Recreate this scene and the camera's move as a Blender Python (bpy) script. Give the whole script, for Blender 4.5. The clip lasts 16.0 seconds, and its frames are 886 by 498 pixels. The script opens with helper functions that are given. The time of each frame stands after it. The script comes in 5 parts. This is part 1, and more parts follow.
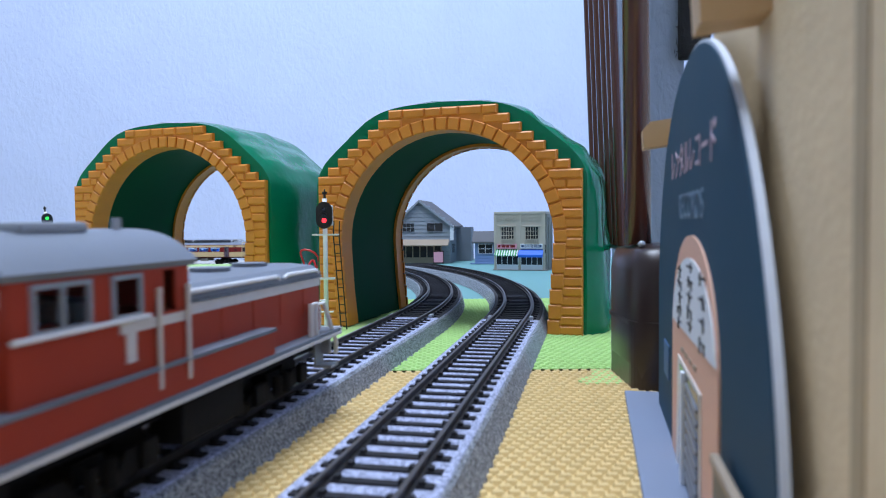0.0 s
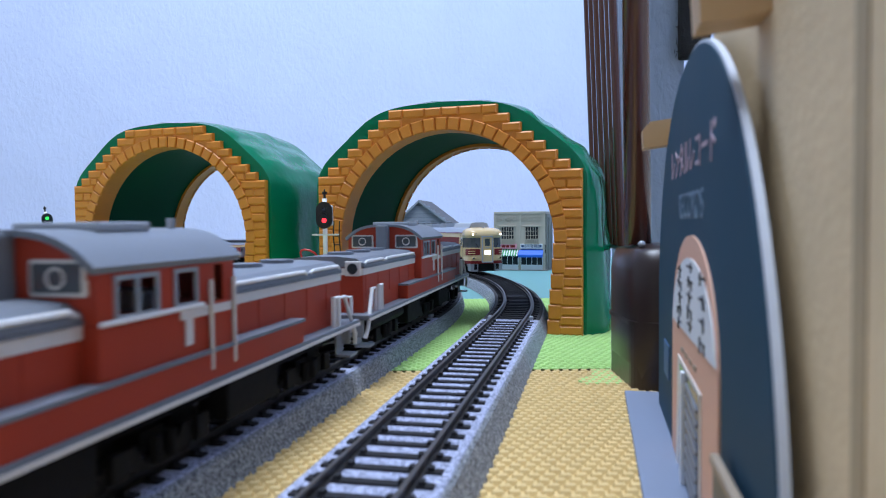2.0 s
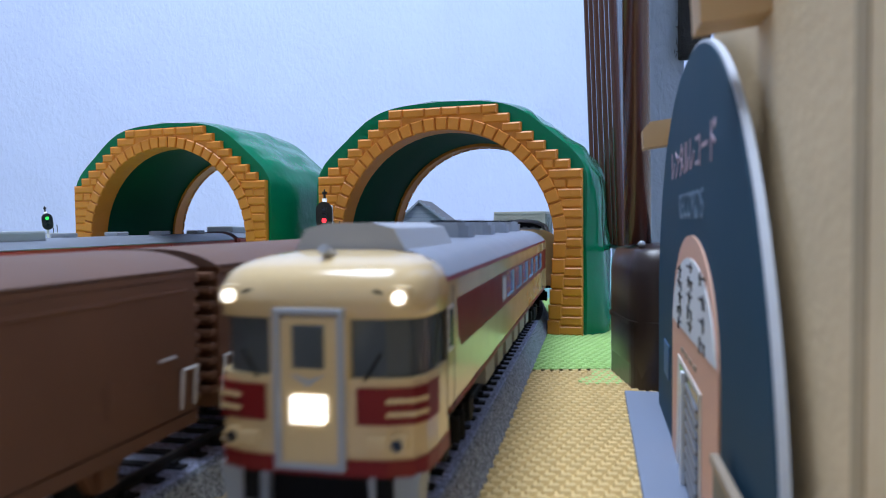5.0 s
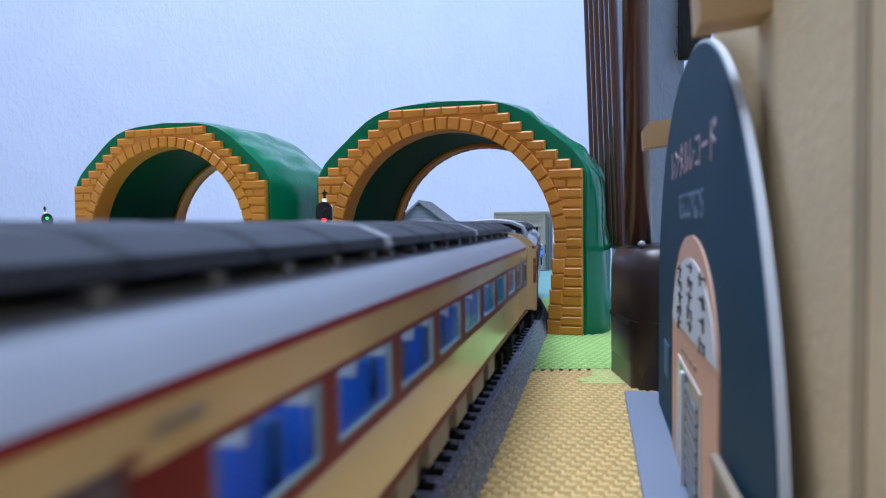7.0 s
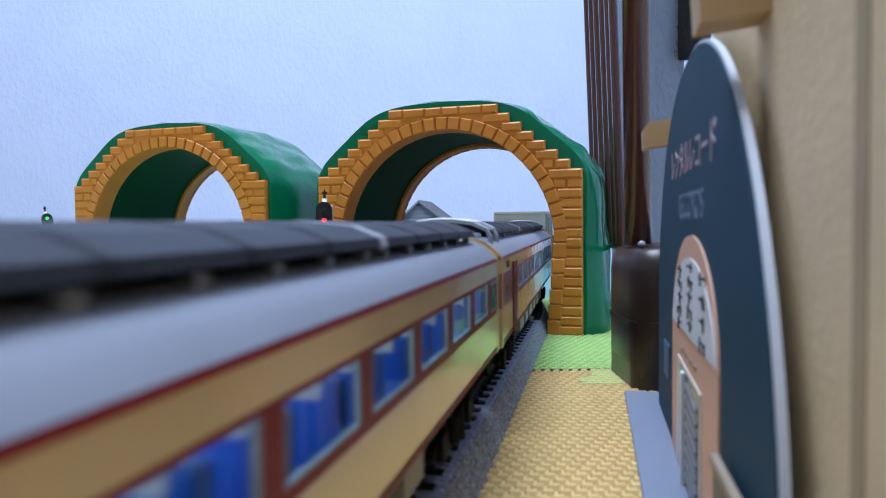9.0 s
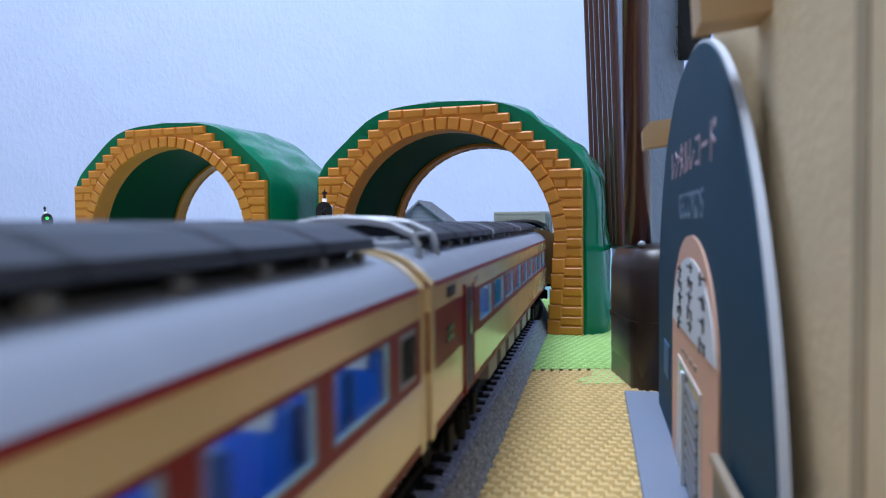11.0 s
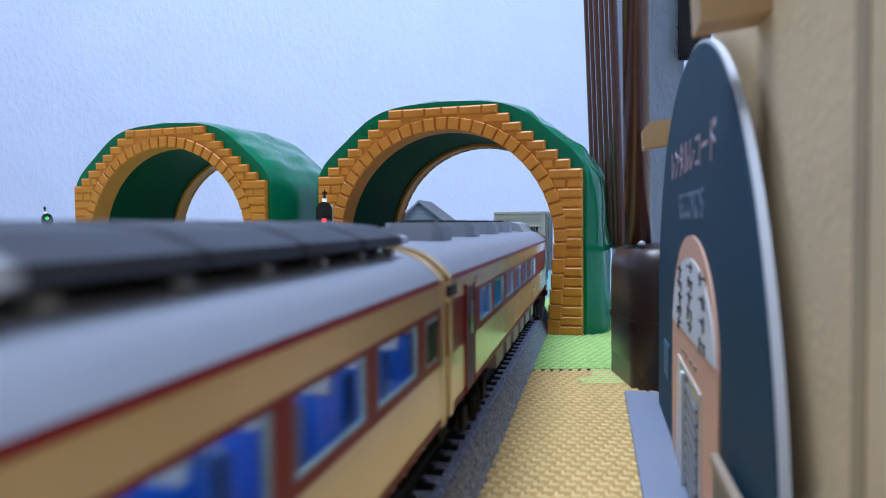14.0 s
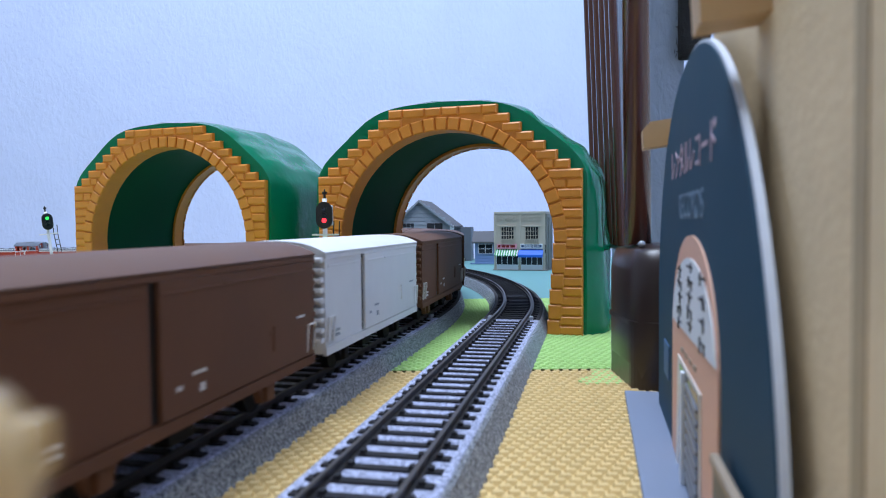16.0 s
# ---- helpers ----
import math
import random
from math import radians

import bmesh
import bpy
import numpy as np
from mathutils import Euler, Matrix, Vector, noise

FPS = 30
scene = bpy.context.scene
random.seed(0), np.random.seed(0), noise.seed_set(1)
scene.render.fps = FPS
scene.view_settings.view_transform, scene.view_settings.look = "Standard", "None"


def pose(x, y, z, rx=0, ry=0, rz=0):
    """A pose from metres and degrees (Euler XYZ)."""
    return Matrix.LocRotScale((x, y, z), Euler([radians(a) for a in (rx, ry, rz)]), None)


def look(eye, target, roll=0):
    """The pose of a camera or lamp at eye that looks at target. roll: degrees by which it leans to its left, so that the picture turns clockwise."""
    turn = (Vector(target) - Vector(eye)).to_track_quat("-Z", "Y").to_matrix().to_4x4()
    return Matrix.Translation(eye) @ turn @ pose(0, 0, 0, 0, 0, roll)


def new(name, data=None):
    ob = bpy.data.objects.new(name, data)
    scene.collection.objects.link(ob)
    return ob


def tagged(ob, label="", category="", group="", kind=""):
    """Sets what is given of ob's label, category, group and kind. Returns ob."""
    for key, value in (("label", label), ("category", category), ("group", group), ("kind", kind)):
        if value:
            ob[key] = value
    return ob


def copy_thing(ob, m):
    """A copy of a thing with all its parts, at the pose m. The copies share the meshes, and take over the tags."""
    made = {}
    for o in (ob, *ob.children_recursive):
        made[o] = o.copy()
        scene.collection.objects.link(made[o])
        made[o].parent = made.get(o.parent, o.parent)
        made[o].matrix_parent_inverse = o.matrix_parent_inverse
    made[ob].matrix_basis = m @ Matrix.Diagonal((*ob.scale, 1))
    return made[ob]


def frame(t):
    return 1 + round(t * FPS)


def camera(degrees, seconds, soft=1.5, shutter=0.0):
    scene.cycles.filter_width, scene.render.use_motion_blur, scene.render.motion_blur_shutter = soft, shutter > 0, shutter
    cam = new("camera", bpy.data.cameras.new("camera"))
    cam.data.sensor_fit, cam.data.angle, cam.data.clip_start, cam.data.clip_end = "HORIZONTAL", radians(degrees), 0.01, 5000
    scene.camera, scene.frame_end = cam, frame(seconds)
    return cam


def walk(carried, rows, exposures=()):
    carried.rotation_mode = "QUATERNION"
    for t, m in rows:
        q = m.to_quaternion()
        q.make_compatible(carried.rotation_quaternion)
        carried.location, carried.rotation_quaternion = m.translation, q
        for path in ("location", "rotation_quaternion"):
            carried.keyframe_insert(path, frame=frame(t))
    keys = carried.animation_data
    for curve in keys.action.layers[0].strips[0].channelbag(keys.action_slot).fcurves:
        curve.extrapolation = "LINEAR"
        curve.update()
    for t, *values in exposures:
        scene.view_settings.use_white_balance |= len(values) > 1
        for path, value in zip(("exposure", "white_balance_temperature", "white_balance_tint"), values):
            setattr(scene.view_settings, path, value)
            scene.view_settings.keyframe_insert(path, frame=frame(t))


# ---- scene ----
MM = 0.001
EYE_Z = 0.0564
cam = camera(65.04, 16.0, soft=1.0, shutter=0.4)
HERE = look((0, 0, EYE_Z), (0, 1, EYE_Z - math.tan(0.0373)), -0.556)
walk(cam, [(0.0, HERE), (16.0, HERE)], exposures=[(0.0, 0.0), (16.0, 0.0)])
cam.data.dof.use_dof = True
cam.data.dof.focus_distance = 0.48
cam.data.dof.aperture_fstop = 30.0

# light: a cool white ceiling lamp panel and dim room ambience
world = bpy.data.worlds.new("world")
world.use_nodes = True
world.node_tree.nodes["Background"].inputs[0].default_value = (0.75, 0.85, 1, 1)
world.node_tree.nodes["Background"].inputs[1].default_value = 0.03
scene.world = world


def area(name, x, y, z, target, size, power, color):
    lamp = bpy.data.lights.new(name, "AREA")
    lamp.shape, lamp.size, lamp.energy, lamp.color = "DISK", size, power, color
    ob = new(name, lamp)
    ob.matrix_world = look((x, y, z), target)
    return ob


area("ceiling_lamp", -0.27, 0.30, 2.22, (-0.27, 0.30, 0), 1.1, 66, (0.72, 0.84, 1.05))

# ---- materials ----


def mat(name, color, rough=0.5, metal=0.0, var=0.12, scale=60.0, bump=0.0, bscale=400.0, coat=0.0, dist=0.0004, rand=0.0, island=0.0, spec=0.5):
    m = bpy.data.materials.new(name)
    m.use_nodes = True
    nt = m.node_tree
    b = nt.nodes["Principled BSDF"]
    b.inputs["Roughness"].default_value = rough
    b.inputs["Metallic"].default_value = metal
    b.inputs["Coat Weight"].default_value = coat
    b.inputs["Specular IOR Level"].default_value = spec
    tc = nt.nodes.new("ShaderNodeTexCoord")
    n1 = nt.nodes.new("ShaderNodeTexNoise")
    n1.inputs["Scale"].default_value, n1.inputs["Detail"].default_value = scale, 6
    nt.links.new(tc.outputs["Object"], n1.inputs["Vector"])
    mix = nt.nodes.new("ShaderNodeMix")
    mix.data_type = "RGBA"
    mix.inputs[6].default_value = (*[c * (1 - var) for c in color], 1)
    mix.inputs[7].default_value = (*[min(1, c * (1 + var)) for c in color], 1)
    nt.links.new(n1.outputs[0], mix.inputs[0])
    out = mix.outputs[2]
    if rand or island:
        hsv = nt.nodes.new("ShaderNodeHueSaturation")
        if rand:
            src = nt.nodes.new("ShaderNodeObjectInfo").outputs["Random"]
        else:
            src = nt.nodes.new("ShaderNodeNewGeometry").outputs["Random Per Island"]
        mr = nt.nodes.new("ShaderNodeMapRange")
        amount = rand or island
        mr.inputs[3].default_value, mr.inputs[4].default_value = 1 - amount, 1 + amount
        nt.links.new(src, mr.inputs[0])
        nt.links.new(mr.outputs[0], hsv.inputs["Value"])
        nt.links.new(out, hsv.inputs["Color"])
        out = hsv.outputs[0]
    nt.links.new(out, b.inputs["Base Color"])
    rr = nt.nodes.new("ShaderNodeMapRange")
    rr.inputs[3].default_value, rr.inputs[4].default_value = max(0, rough - 0.08), min(1, rough + 0.08)
    nt.links.new(n1.outputs[0], rr.inputs[0])
    nt.links.new(rr.outputs[0], b.inputs["Roughness"])
    if bump:
        n2 = nt.nodes.new("ShaderNodeTexNoise")
        n2.inputs["Scale"].default_value, n2.inputs["Detail"].default_value = bscale, 5
        nt.links.new(tc.outputs["Object"], n2.inputs["Vector"])
        bp = nt.nodes.new("ShaderNodeBump")
        bp.inputs["Strength"].default_value, bp.inputs["Distance"].default_value = bump, dist
        nt.links.new(n2.outputs[0], bp.inputs["Height"])
        nt.links.new(bp.outputs[0], b.inputs["Normal"])
    return m


def glow(name, color, strength):
    m = bpy.data.materials.new(name)
    m.use_nodes = True
    b = m.node_tree.nodes["Principled BSDF"]
    b.inputs["Base Color"].default_value = (*[c * 0.5 for c in color], 1)
    b.inputs["Emission Color"].default_value = (*color, 1)
    b.inputs["Emission Strength"].default_value = strength
    return m


def clear(name, color, rough=0.03):
    m = bpy.data.materials.new(name)
    m.use_nodes = True
    nt = m.node_tree
    b = nt.nodes["Principled BSDF"]
    b.inputs["Base Color"].default_value = (*color, 1)
    b.inputs["Roughness"].default_value = rough
    b.inputs["Transmission Weight"].default_value = 1.0
    b.inputs["IOR"].default_value = 1.1
    return m


def speckle(name, dark, light, scale, rough=0.85):
    """Mottled gravel look: two sizes of cells over a ground tone."""
    m = bpy.data.materials.new(name)
    m.use_nodes = True
    nt = m.node_tree
    b = nt.nodes["Principled BSDF"]
    b.inputs["Roughness"].default_value = rough
    tc = nt.nodes.new("ShaderNodeTexCoord")
    vo = nt.nodes.new("ShaderNodeTexVoronoi")
    vo.inputs["Scale"].default_value = scale
    no = nt.nodes.new("ShaderNodeTexNoise")
    no.inputs["Scale"].default_value, no.inputs["Detail"].default_value = scale * 0.35, 8
    for n in (vo, no):
        nt.links.new(tc.outputs["Object"], n.inputs["Vector"])
    sep = nt.nodes.new("ShaderNodeSeparateColor")
    nt.links.new(vo.outputs["Color"], sep.inputs[0])
    ad = nt.nodes.new("ShaderNodeMath")
    ad.operation = "MULTIPLY"
    nt.links.new(sep.outputs[0], ad.inputs[0])
    nt.links.new(no.outputs[0], ad.inputs[1])
    ramp = nt.nodes.new("ShaderNodeValToRGB")
    ramp.color_ramp.elements[0].color = (*dark, 1)
    ramp.color_ramp.elements[1].color = (*light, 1)
    ramp.color_ramp.elements[0].position, ramp.color_ramp.elements[1].position = 0.05, 0.5
    nt.links.new(ad.outputs[0], ramp.inputs[0])
    nt.links.new(ramp.outputs[0], b.inputs["Base Color"])
    bp = nt.nodes.new("ShaderNodeBump")
    bp.inputs["Strength"].default_value, bp.inputs["Distance"].default_value = 0.5, 0.0005
    nt.links.new(vo.outputs["Distance"], bp.inputs["Height"])
    nt.links.new(bp.outputs[0], b.inputs["Normal"])
    return m


def wallpaper(name, color):
    """Embossed vinyl wallpaper: streaky plaster pattern of small ridges."""
    m = mat(name, color, 0.7, var=0.06, scale=9)
    nt = m.node_tree
    b = nt.nodes["Principled BSDF"]
    tc = nt.nodes.new("ShaderNodeTexCoord")
    mp = nt.nodes.new("ShaderNodeMapping")
    mp.inputs["Scale"].default_value = (1, 1, 0.6)
    nt.links.new(tc.outputs["Object"], mp.inputs[0])
    no = nt.nodes.new("ShaderNodeTexNoise")
    no.inputs["Scale"].default_value, no.inputs["Detail"].default_value, no.inputs["Distortion"].default_value = 110, 10, 0.35
    nt.links.new(mp.outputs[0], no.inputs["Vector"])
    ra = nt.nodes.new("ShaderNodeValToRGB")
    ra.color_ramp.elements[0].position, ra.color_ramp.elements[1].position = 0.42, 0.62
    nt.links.new(no.outputs[0], ra.inputs[0])
    bp = nt.nodes.new("ShaderNodeBump")
    bp.inputs["Strength"].default_value, bp.inputs["Distance"].default_value = 0.45, 0.0012
    nt.links.new(ra.outputs[0], bp.inputs["Height"])
    nt.links.new(bp.outputs[0], b.inputs["Normal"])
    return m


def wood(name, light, dark, scale=40.0, rough=0.6):
    m = bpy.data.materials.new(name)
    m.use_nodes = True
    nt = m.node_tree
    b = nt.nodes["Principled BSDF"]
    b.inputs["Roughness"].default_value = rough
    tc = nt.nodes.new("ShaderNodeTexCoord")
    mp = nt.nodes.new("ShaderNodeMapping")
    mp.inputs["Scale"].default_value = (1, 6, 0.5)
    nt.links.new(tc.outputs["Object"], mp.inputs[0])
    no = nt.nodes.new("ShaderNodeTexNoise")
    no.inputs["Scale"].default_value, no.inputs["Detail"].default_value, no.inputs["Distortion"].default_value = scale, 7, 0.8
    nt.links.new(mp.outputs[0], no.inputs["Vector"])
    ra = nt.nodes.new("ShaderNodeValToRGB")
    ra.color_ramp.elements[0].color, ra.color_ramp.elements[1].color = (*dark, 1), (*light, 1)
    ra.color_ramp.elements[0].position, ra.color_ramp.elements[1].position = 0.3, 0.65
    nt.links.new(no.outputs[0], ra.inputs[0])
    nt.links.new(ra.outputs[0], b.inputs["Base Color"])
    bp = nt.nodes.new("ShaderNodeBump")
    bp.inputs["Strength"].default_value, bp.inputs["Distance"].default_value = 0.25, 0.0003
    nt.links.new(no.outputs[0], bp.inputs["Height"])
    nt.links.new(bp.outputs[0], b.inputs["Normal"])
    return m


WALLPAPER = wallpaper("blue_wallpaper", (0.60, 0.68, 0.87))
WALLPAPER_WHITE = wallpaper("white_wallpaper", (0.80, 0.82, 0.84))
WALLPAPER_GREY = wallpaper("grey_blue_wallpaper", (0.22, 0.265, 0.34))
PLASTER = mat("white_ceiling", (0.8, 0.8, 0.8), 0.8, bump=0.2, bscale=60)
FLOORING = mat("pale_floor", (0.62, 0.58, 0.52), 0.5, scale=20, bump=0.1)
MAT_YELLOW = mat("yellow_foam", (0.70, 0.51, 0.225), 0.7, var=0.06, scale=300, bump=0.25, bscale=1500, island=0.05)
MAT_GREEN = mat("green_foam", (0.43, 0.66, 0.22), 0.7, var=0.06, scale=300, bump=0.25, bscale=1500, island=0.05)
MAT_TEAL = mat("teal_foam", (0.15, 0.335, 0.33), 0.7, var=0.08, scale=150, bump=0.25, bscale=1500)
MAT_WHITE = mat("white_foam", (0.60, 0.57, 0.52), 0.7, var=0.05, scale=150)
ORANGE = mat("orange_plastic", (0.72, 0.255, 0.028), 0.42, var=0.1, scale=150, bump=0.15, bscale=700, rand=0.06)
# matt copy of the shell green, darkened to carry the shade inside the bore
GREEN_MATT_SHADE = mat("green_plastic_inside_shade", (0.002, 0.066, 0.031), 0.6, var=0.2, scale=25)
GREEN_MATT_SHADE.node_tree.nodes["Principled BSDF"].inputs["Specular IOR Level"].default_value = 0.1
GREEN_PLASTIC = mat("green_plastic", (0.002, 0.175, 0.080), 0.10, var=0.15, scale=25, bump=0.35, bscale=130, dist=0.0016, spec=0.25)
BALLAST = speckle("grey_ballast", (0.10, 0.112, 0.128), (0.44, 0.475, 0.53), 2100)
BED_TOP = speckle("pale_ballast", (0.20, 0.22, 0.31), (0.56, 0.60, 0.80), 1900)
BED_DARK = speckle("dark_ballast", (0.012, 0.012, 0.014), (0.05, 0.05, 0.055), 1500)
SLEEPER = mat("dark_sleeper", (0.018, 0.018, 0.021), 0.7, var=0.3, scale=400, bump=0.3, bscale=1500, spec=0.25)
RAIL = mat("weathered_rail", (0.04, 0.036, 0.034), 0.45, 0.35, var=0.35, scale=200)
RAIL_SHINE = mat("polished_rail_top", (0.10, 0.09, 0.085), 0.45, 0.6, var=0.3, scale=300)
RED = mat("vermilion_paint", (0.41, 0.047, 0.021), 0.5, var=0.12, scale=90, bump=0.06, bscale=900, spec=0.28)
DARK_RED = mat("maroon_paint", (0.20, 0.013, 0.014), 0.42, var=0.1, scale=90, spec=0.25)
CREAM = mat("cream_paint", (0.72, 0.53, 0.28), 0.17, var=0.05, scale=90, coat=0.25)
ROOF_GREY = mat("grey_roof_paint", (0.17, 0.19, 0.225), 0.5, var=0.12, scale=120, bump=0.08, bscale=900)
ROOF_LIGHT = mat("light_grey_roof", (0.245, 0.275, 0.34), 0.34, var=0.08, scale=120)
UNIT_GREY = mat("grey_unit", (0.33, 0.36, 0.40), 0.5, var=0.1, scale=120)
UNDER_GREY = mat("warm_grey_underfloor", (0.30, 0.28, 0.24), 0.55, var=0.15, scale=120)
UNIT_DARK = mat("charcoal_unit", (0.014, 0.017, 0.026), 0.5, var=0.25, scale=120, bump=0.1, bscale=500, spec=0.35)
BLACK = mat("black_underframe", (0.008, 0.008, 0.009), 0.7, var=0.4, scale=250, bump=0.3, bscale=500, spec=0.15)
STEEL = mat("dull_steel", (0.30, 0.31, 0.33), 0.4, 0.6, var=0.2, scale=250)
SILVER = mat("silver_paint", (0.40, 0.42, 0.46), 0.42, 0.15, var=0.08, scale=200)
BROWN = mat("wagon_brown", (0.155, 0.068, 0.036), 0.6, var=0.2, scale=45, bump=0.12, bscale=600, spec=0.25)
BROWN_DARK = mat("wagon_roof_brown", (0.13, 0.062, 0.038), 0.65, var=0.18, scale=70)
WHITE = mat("white_paint", (0.80, 0.80, 0.80), 0.45, var=0.04, scale=120)
CREAM_WHITE = mat("aged_white_line", (0.72, 0.68, 0.64), 0.5, var=0.08, scale=200)
GLASS = clear("window_glass", (0.85, 0.92, 0.95))
# pale cyan colour stands in for light caught in the pane edges
LIT_EDGE = mat("lit_glass_edge", (0.36, 0.58, 0.72), 0.25, var=0.15, scale=300)
DOOR_GREY = mat("dull_grey_door", (0.11, 0.085, 0.11), 0.5, var=0.1, scale=90)
DARK_GLASS = mat("dark_window", (0.02, 0.024, 0.03), 0.12, var=0.3, scale=60)
BLUE_SEAT = mat("blue_seat", (0.014, 0.13, 0.60), 0.35, var=0.35, scale=120)
PALE_SEAT = mat("seat_cover_white", (0.7, 0.72, 0.75), 0.6)
SCREEN = mat("grey_windscreen", (0.085, 0.10, 0.11), 0.08, var=0.4, scale=80)
SEAM = mat("dark_board_seam", (0.42, 0.32, 0.19), 0.8, var=0.2, scale=70)
LED_WHITE = glow("lit_white_lamp", (1.0, 0.97, 0.9), 3.0)
LED_CABIN = glow("lit_cabin_strip", (0.66, 0.86, 1.0), 7.0)
LED_GREEN = glow("lit_green_lens", (0.03, 1.0, 0.10), 2.5)
LED_RED = glow("lit_red_lens", (1.0, 0.03, 0.05), 2.5)
COMM_RED = mat("commuter_red", (0.36, 0.050, 0.034), 0.42, var=0.08, scale=90)
GREY_CARD = mat("blue_grey_card", (0.20, 0.24, 0.33), 0.7, var=0.06, scale=60, bump=0.05)
NAVY = mat("navy_board", (0.016, 0.060, 0.100), 0.7, var=0.15, scale=40)
NAVY.node_tree.nodes["Principled BSDF"].inputs["Specular IOR Level"].default_value = 0.2
PEACH = mat("peach_board", (0.72, 0.42, 0.30), 0.6, var=0.06, scale=60)
BOARD_EDGE = mat("white_board_edge", (0.62, 0.66, 0.74), 0.7, var=0.08, scale=300)
INK = mat("black_ink", (0.01, 0.015, 0.02), 0.6)
PALE_INK = mat("grey_blue_ink", (0.10, 0.17, 0.25), 0.6)
PINK_INK = mat("pale_pink_ink", (0.50, 0.36, 0.42), 0.6)
MDF = mat("raw_fibreboard", (0.72, 0.56, 0.35), 0.8, var=0.16, scale=70, bump=0.5, bscale=700, dist=0.0004, spec=0.2)
PLY = wood("pale_plywood", (0.62, 0.42, 0.22), (0.48, 0.30, 0.14), 60, 0.6)
BROWN_PLASTIC = mat("dark_brown_plastic", (0.028, 0.017, 0.015), 0.33, var=0.2, scale=60, bump=0.1, bscale=300)
BROWN_POLE = mat("brown_lacquer", (0.075, 0.022, 0.012), 0.22, var=0.2, scale=40, coat=0.3)
FUR = mat("black_fuzz", (0.006, 0.006, 0.007), 0.95, var=0.4, scale=300, bump=1.0, bscale=900, dist=0.004)
SIDING = mat("grey_siding", (0.27, 0.305, 0.35), 0.65, var=0.12, scale=60, rand=0.05)
SIDING_DARK = mat("dark_grey_siding", (0.14, 0.165, 0.195), 0.65, var=0.12, scale=60)
SHINGLE = mat("grey_brown_shingle", (0.10, 0.10, 0.105), 0.7, var=0.15, scale=120)
TAN = mat("tan_awning", (0.34, 0.27, 0.20), 0.7, var=0.1, scale=80)
CONCRETE = mat("warm_grey_render", (0.47, 0.43, 0.35), 0.75, var=0.1, scale=60, bump=0.2, bscale=400)
CONCRETE_DARK = mat("side_grey_render", (0.26, 0.26, 0.24), 0.75, var=0.1, scale=60, bump=0.2, bscale=400)
BLUE_HOUSE = mat("blue_siding", (0.16, 0.26, 0.46), 0.6, var=0.1, scale=60)
AWNING_BLUE = mat("bright_blue_awning", (0.012, 0.13, 0.62), 0.5)
AWNING_GREEN = mat("green_awning_stripe", (0.02, 0.27, 0.07), 0.55)
SIGN_PINK = mat("pink_sign", (0.72, 0.34, 0.42), 0.6)
SIGN_WHITE = mat("white_sign", (0.72, 0.76, 0.8), 0.6)
POSTER = mat("muted_blue_poster", (0.05, 0.13, 0.27), 0.6, var=0.4, scale=200)
SIGN_INK = mat("dark_blue_sign_ink", (0.04, 0.08, 0.18), 0.6)
WIRE_RED = mat("red_wire", (0.55, 0.02, 0.025), 0.35)
SIGNAL_BLACK = mat("signal_black", (0.008, 0.009, 0.01), 0.35)

# ---- building kit ----


def part(name, bm, material, parent=None, label="", smooth=False):
    me = bpy.data.meshes.new(name)
    bmesh.ops.recalc_face_normals(bm, faces=bm.faces)
    bm.to_mesh(me)
    bm.free()
    me.materials.append(material)
    if smooth:
        me.shade_smooth()
    ob = new(name, me)
    if parent:
        ob.parent = parent
    if label:
        ob["label"] = label
    return ob


def thing(name, label, category, group="", kind=""):
    ob = new(name)
    ob.empty_display_size = 0.01
    return tagged(ob, label, category, group, kind)


def box(bm, x0, x1, y0, y1, z0, z1, bev=0.0):
    """A box in millimetres, with bevelled edges where bev is given."""
    r = bmesh.ops.create_cube(bm, size=1.0)
    vs = r["verts"]
    for v in vs:
        v.co = Vector(((x0 + x1) / 2 + v.co.x * (x1 - x0), (y0 + y1) / 2 + v.co.y * (y1 - y0), (z0 + z1) / 2 + v.co.z * (z1 - z0))) * MM
    if bev:
        es = list({e for v in vs for e in v.link_edges})
        bmesh.ops.bevel(bm, geom=es, offset=bev * MM, segments=2, profile=0.6, affect="EDGES")
    return vs


def B(*dims, bev=0.0):
    bm = bmesh.new()
    box(bm, *dims, bev=bev)
    return bm


def prism(bm, prof, y0, y1, axis="y", cap=True):
    """Sweeps a closed outline of (a, b) millimetres between two stations along an axis."""
    def at(a, b, s):
        return Vector({"y": (a, s, b), "x": (s, a, b), "z": (a, b, s)}[axis]) * MM
    r0 = [bm.verts.new(at(a, b, y0)) for a, b in prof]
    r1 = [bm.verts.new(at(a, b, y1)) for a, b in prof]
    n = len(prof)
    for i in range(n):
        bm.faces.new((r0[i], r0[(i + 1) % n], r1[(i + 1) % n], r1[i]))
    if cap:
        bm.faces.new(r0)
        bm.faces.new(r1)


def P(prof, y0, y1, axis="y"):
    bm = bmesh.new()
    prism(bm, prof, y0, y1, axis)
    return bm


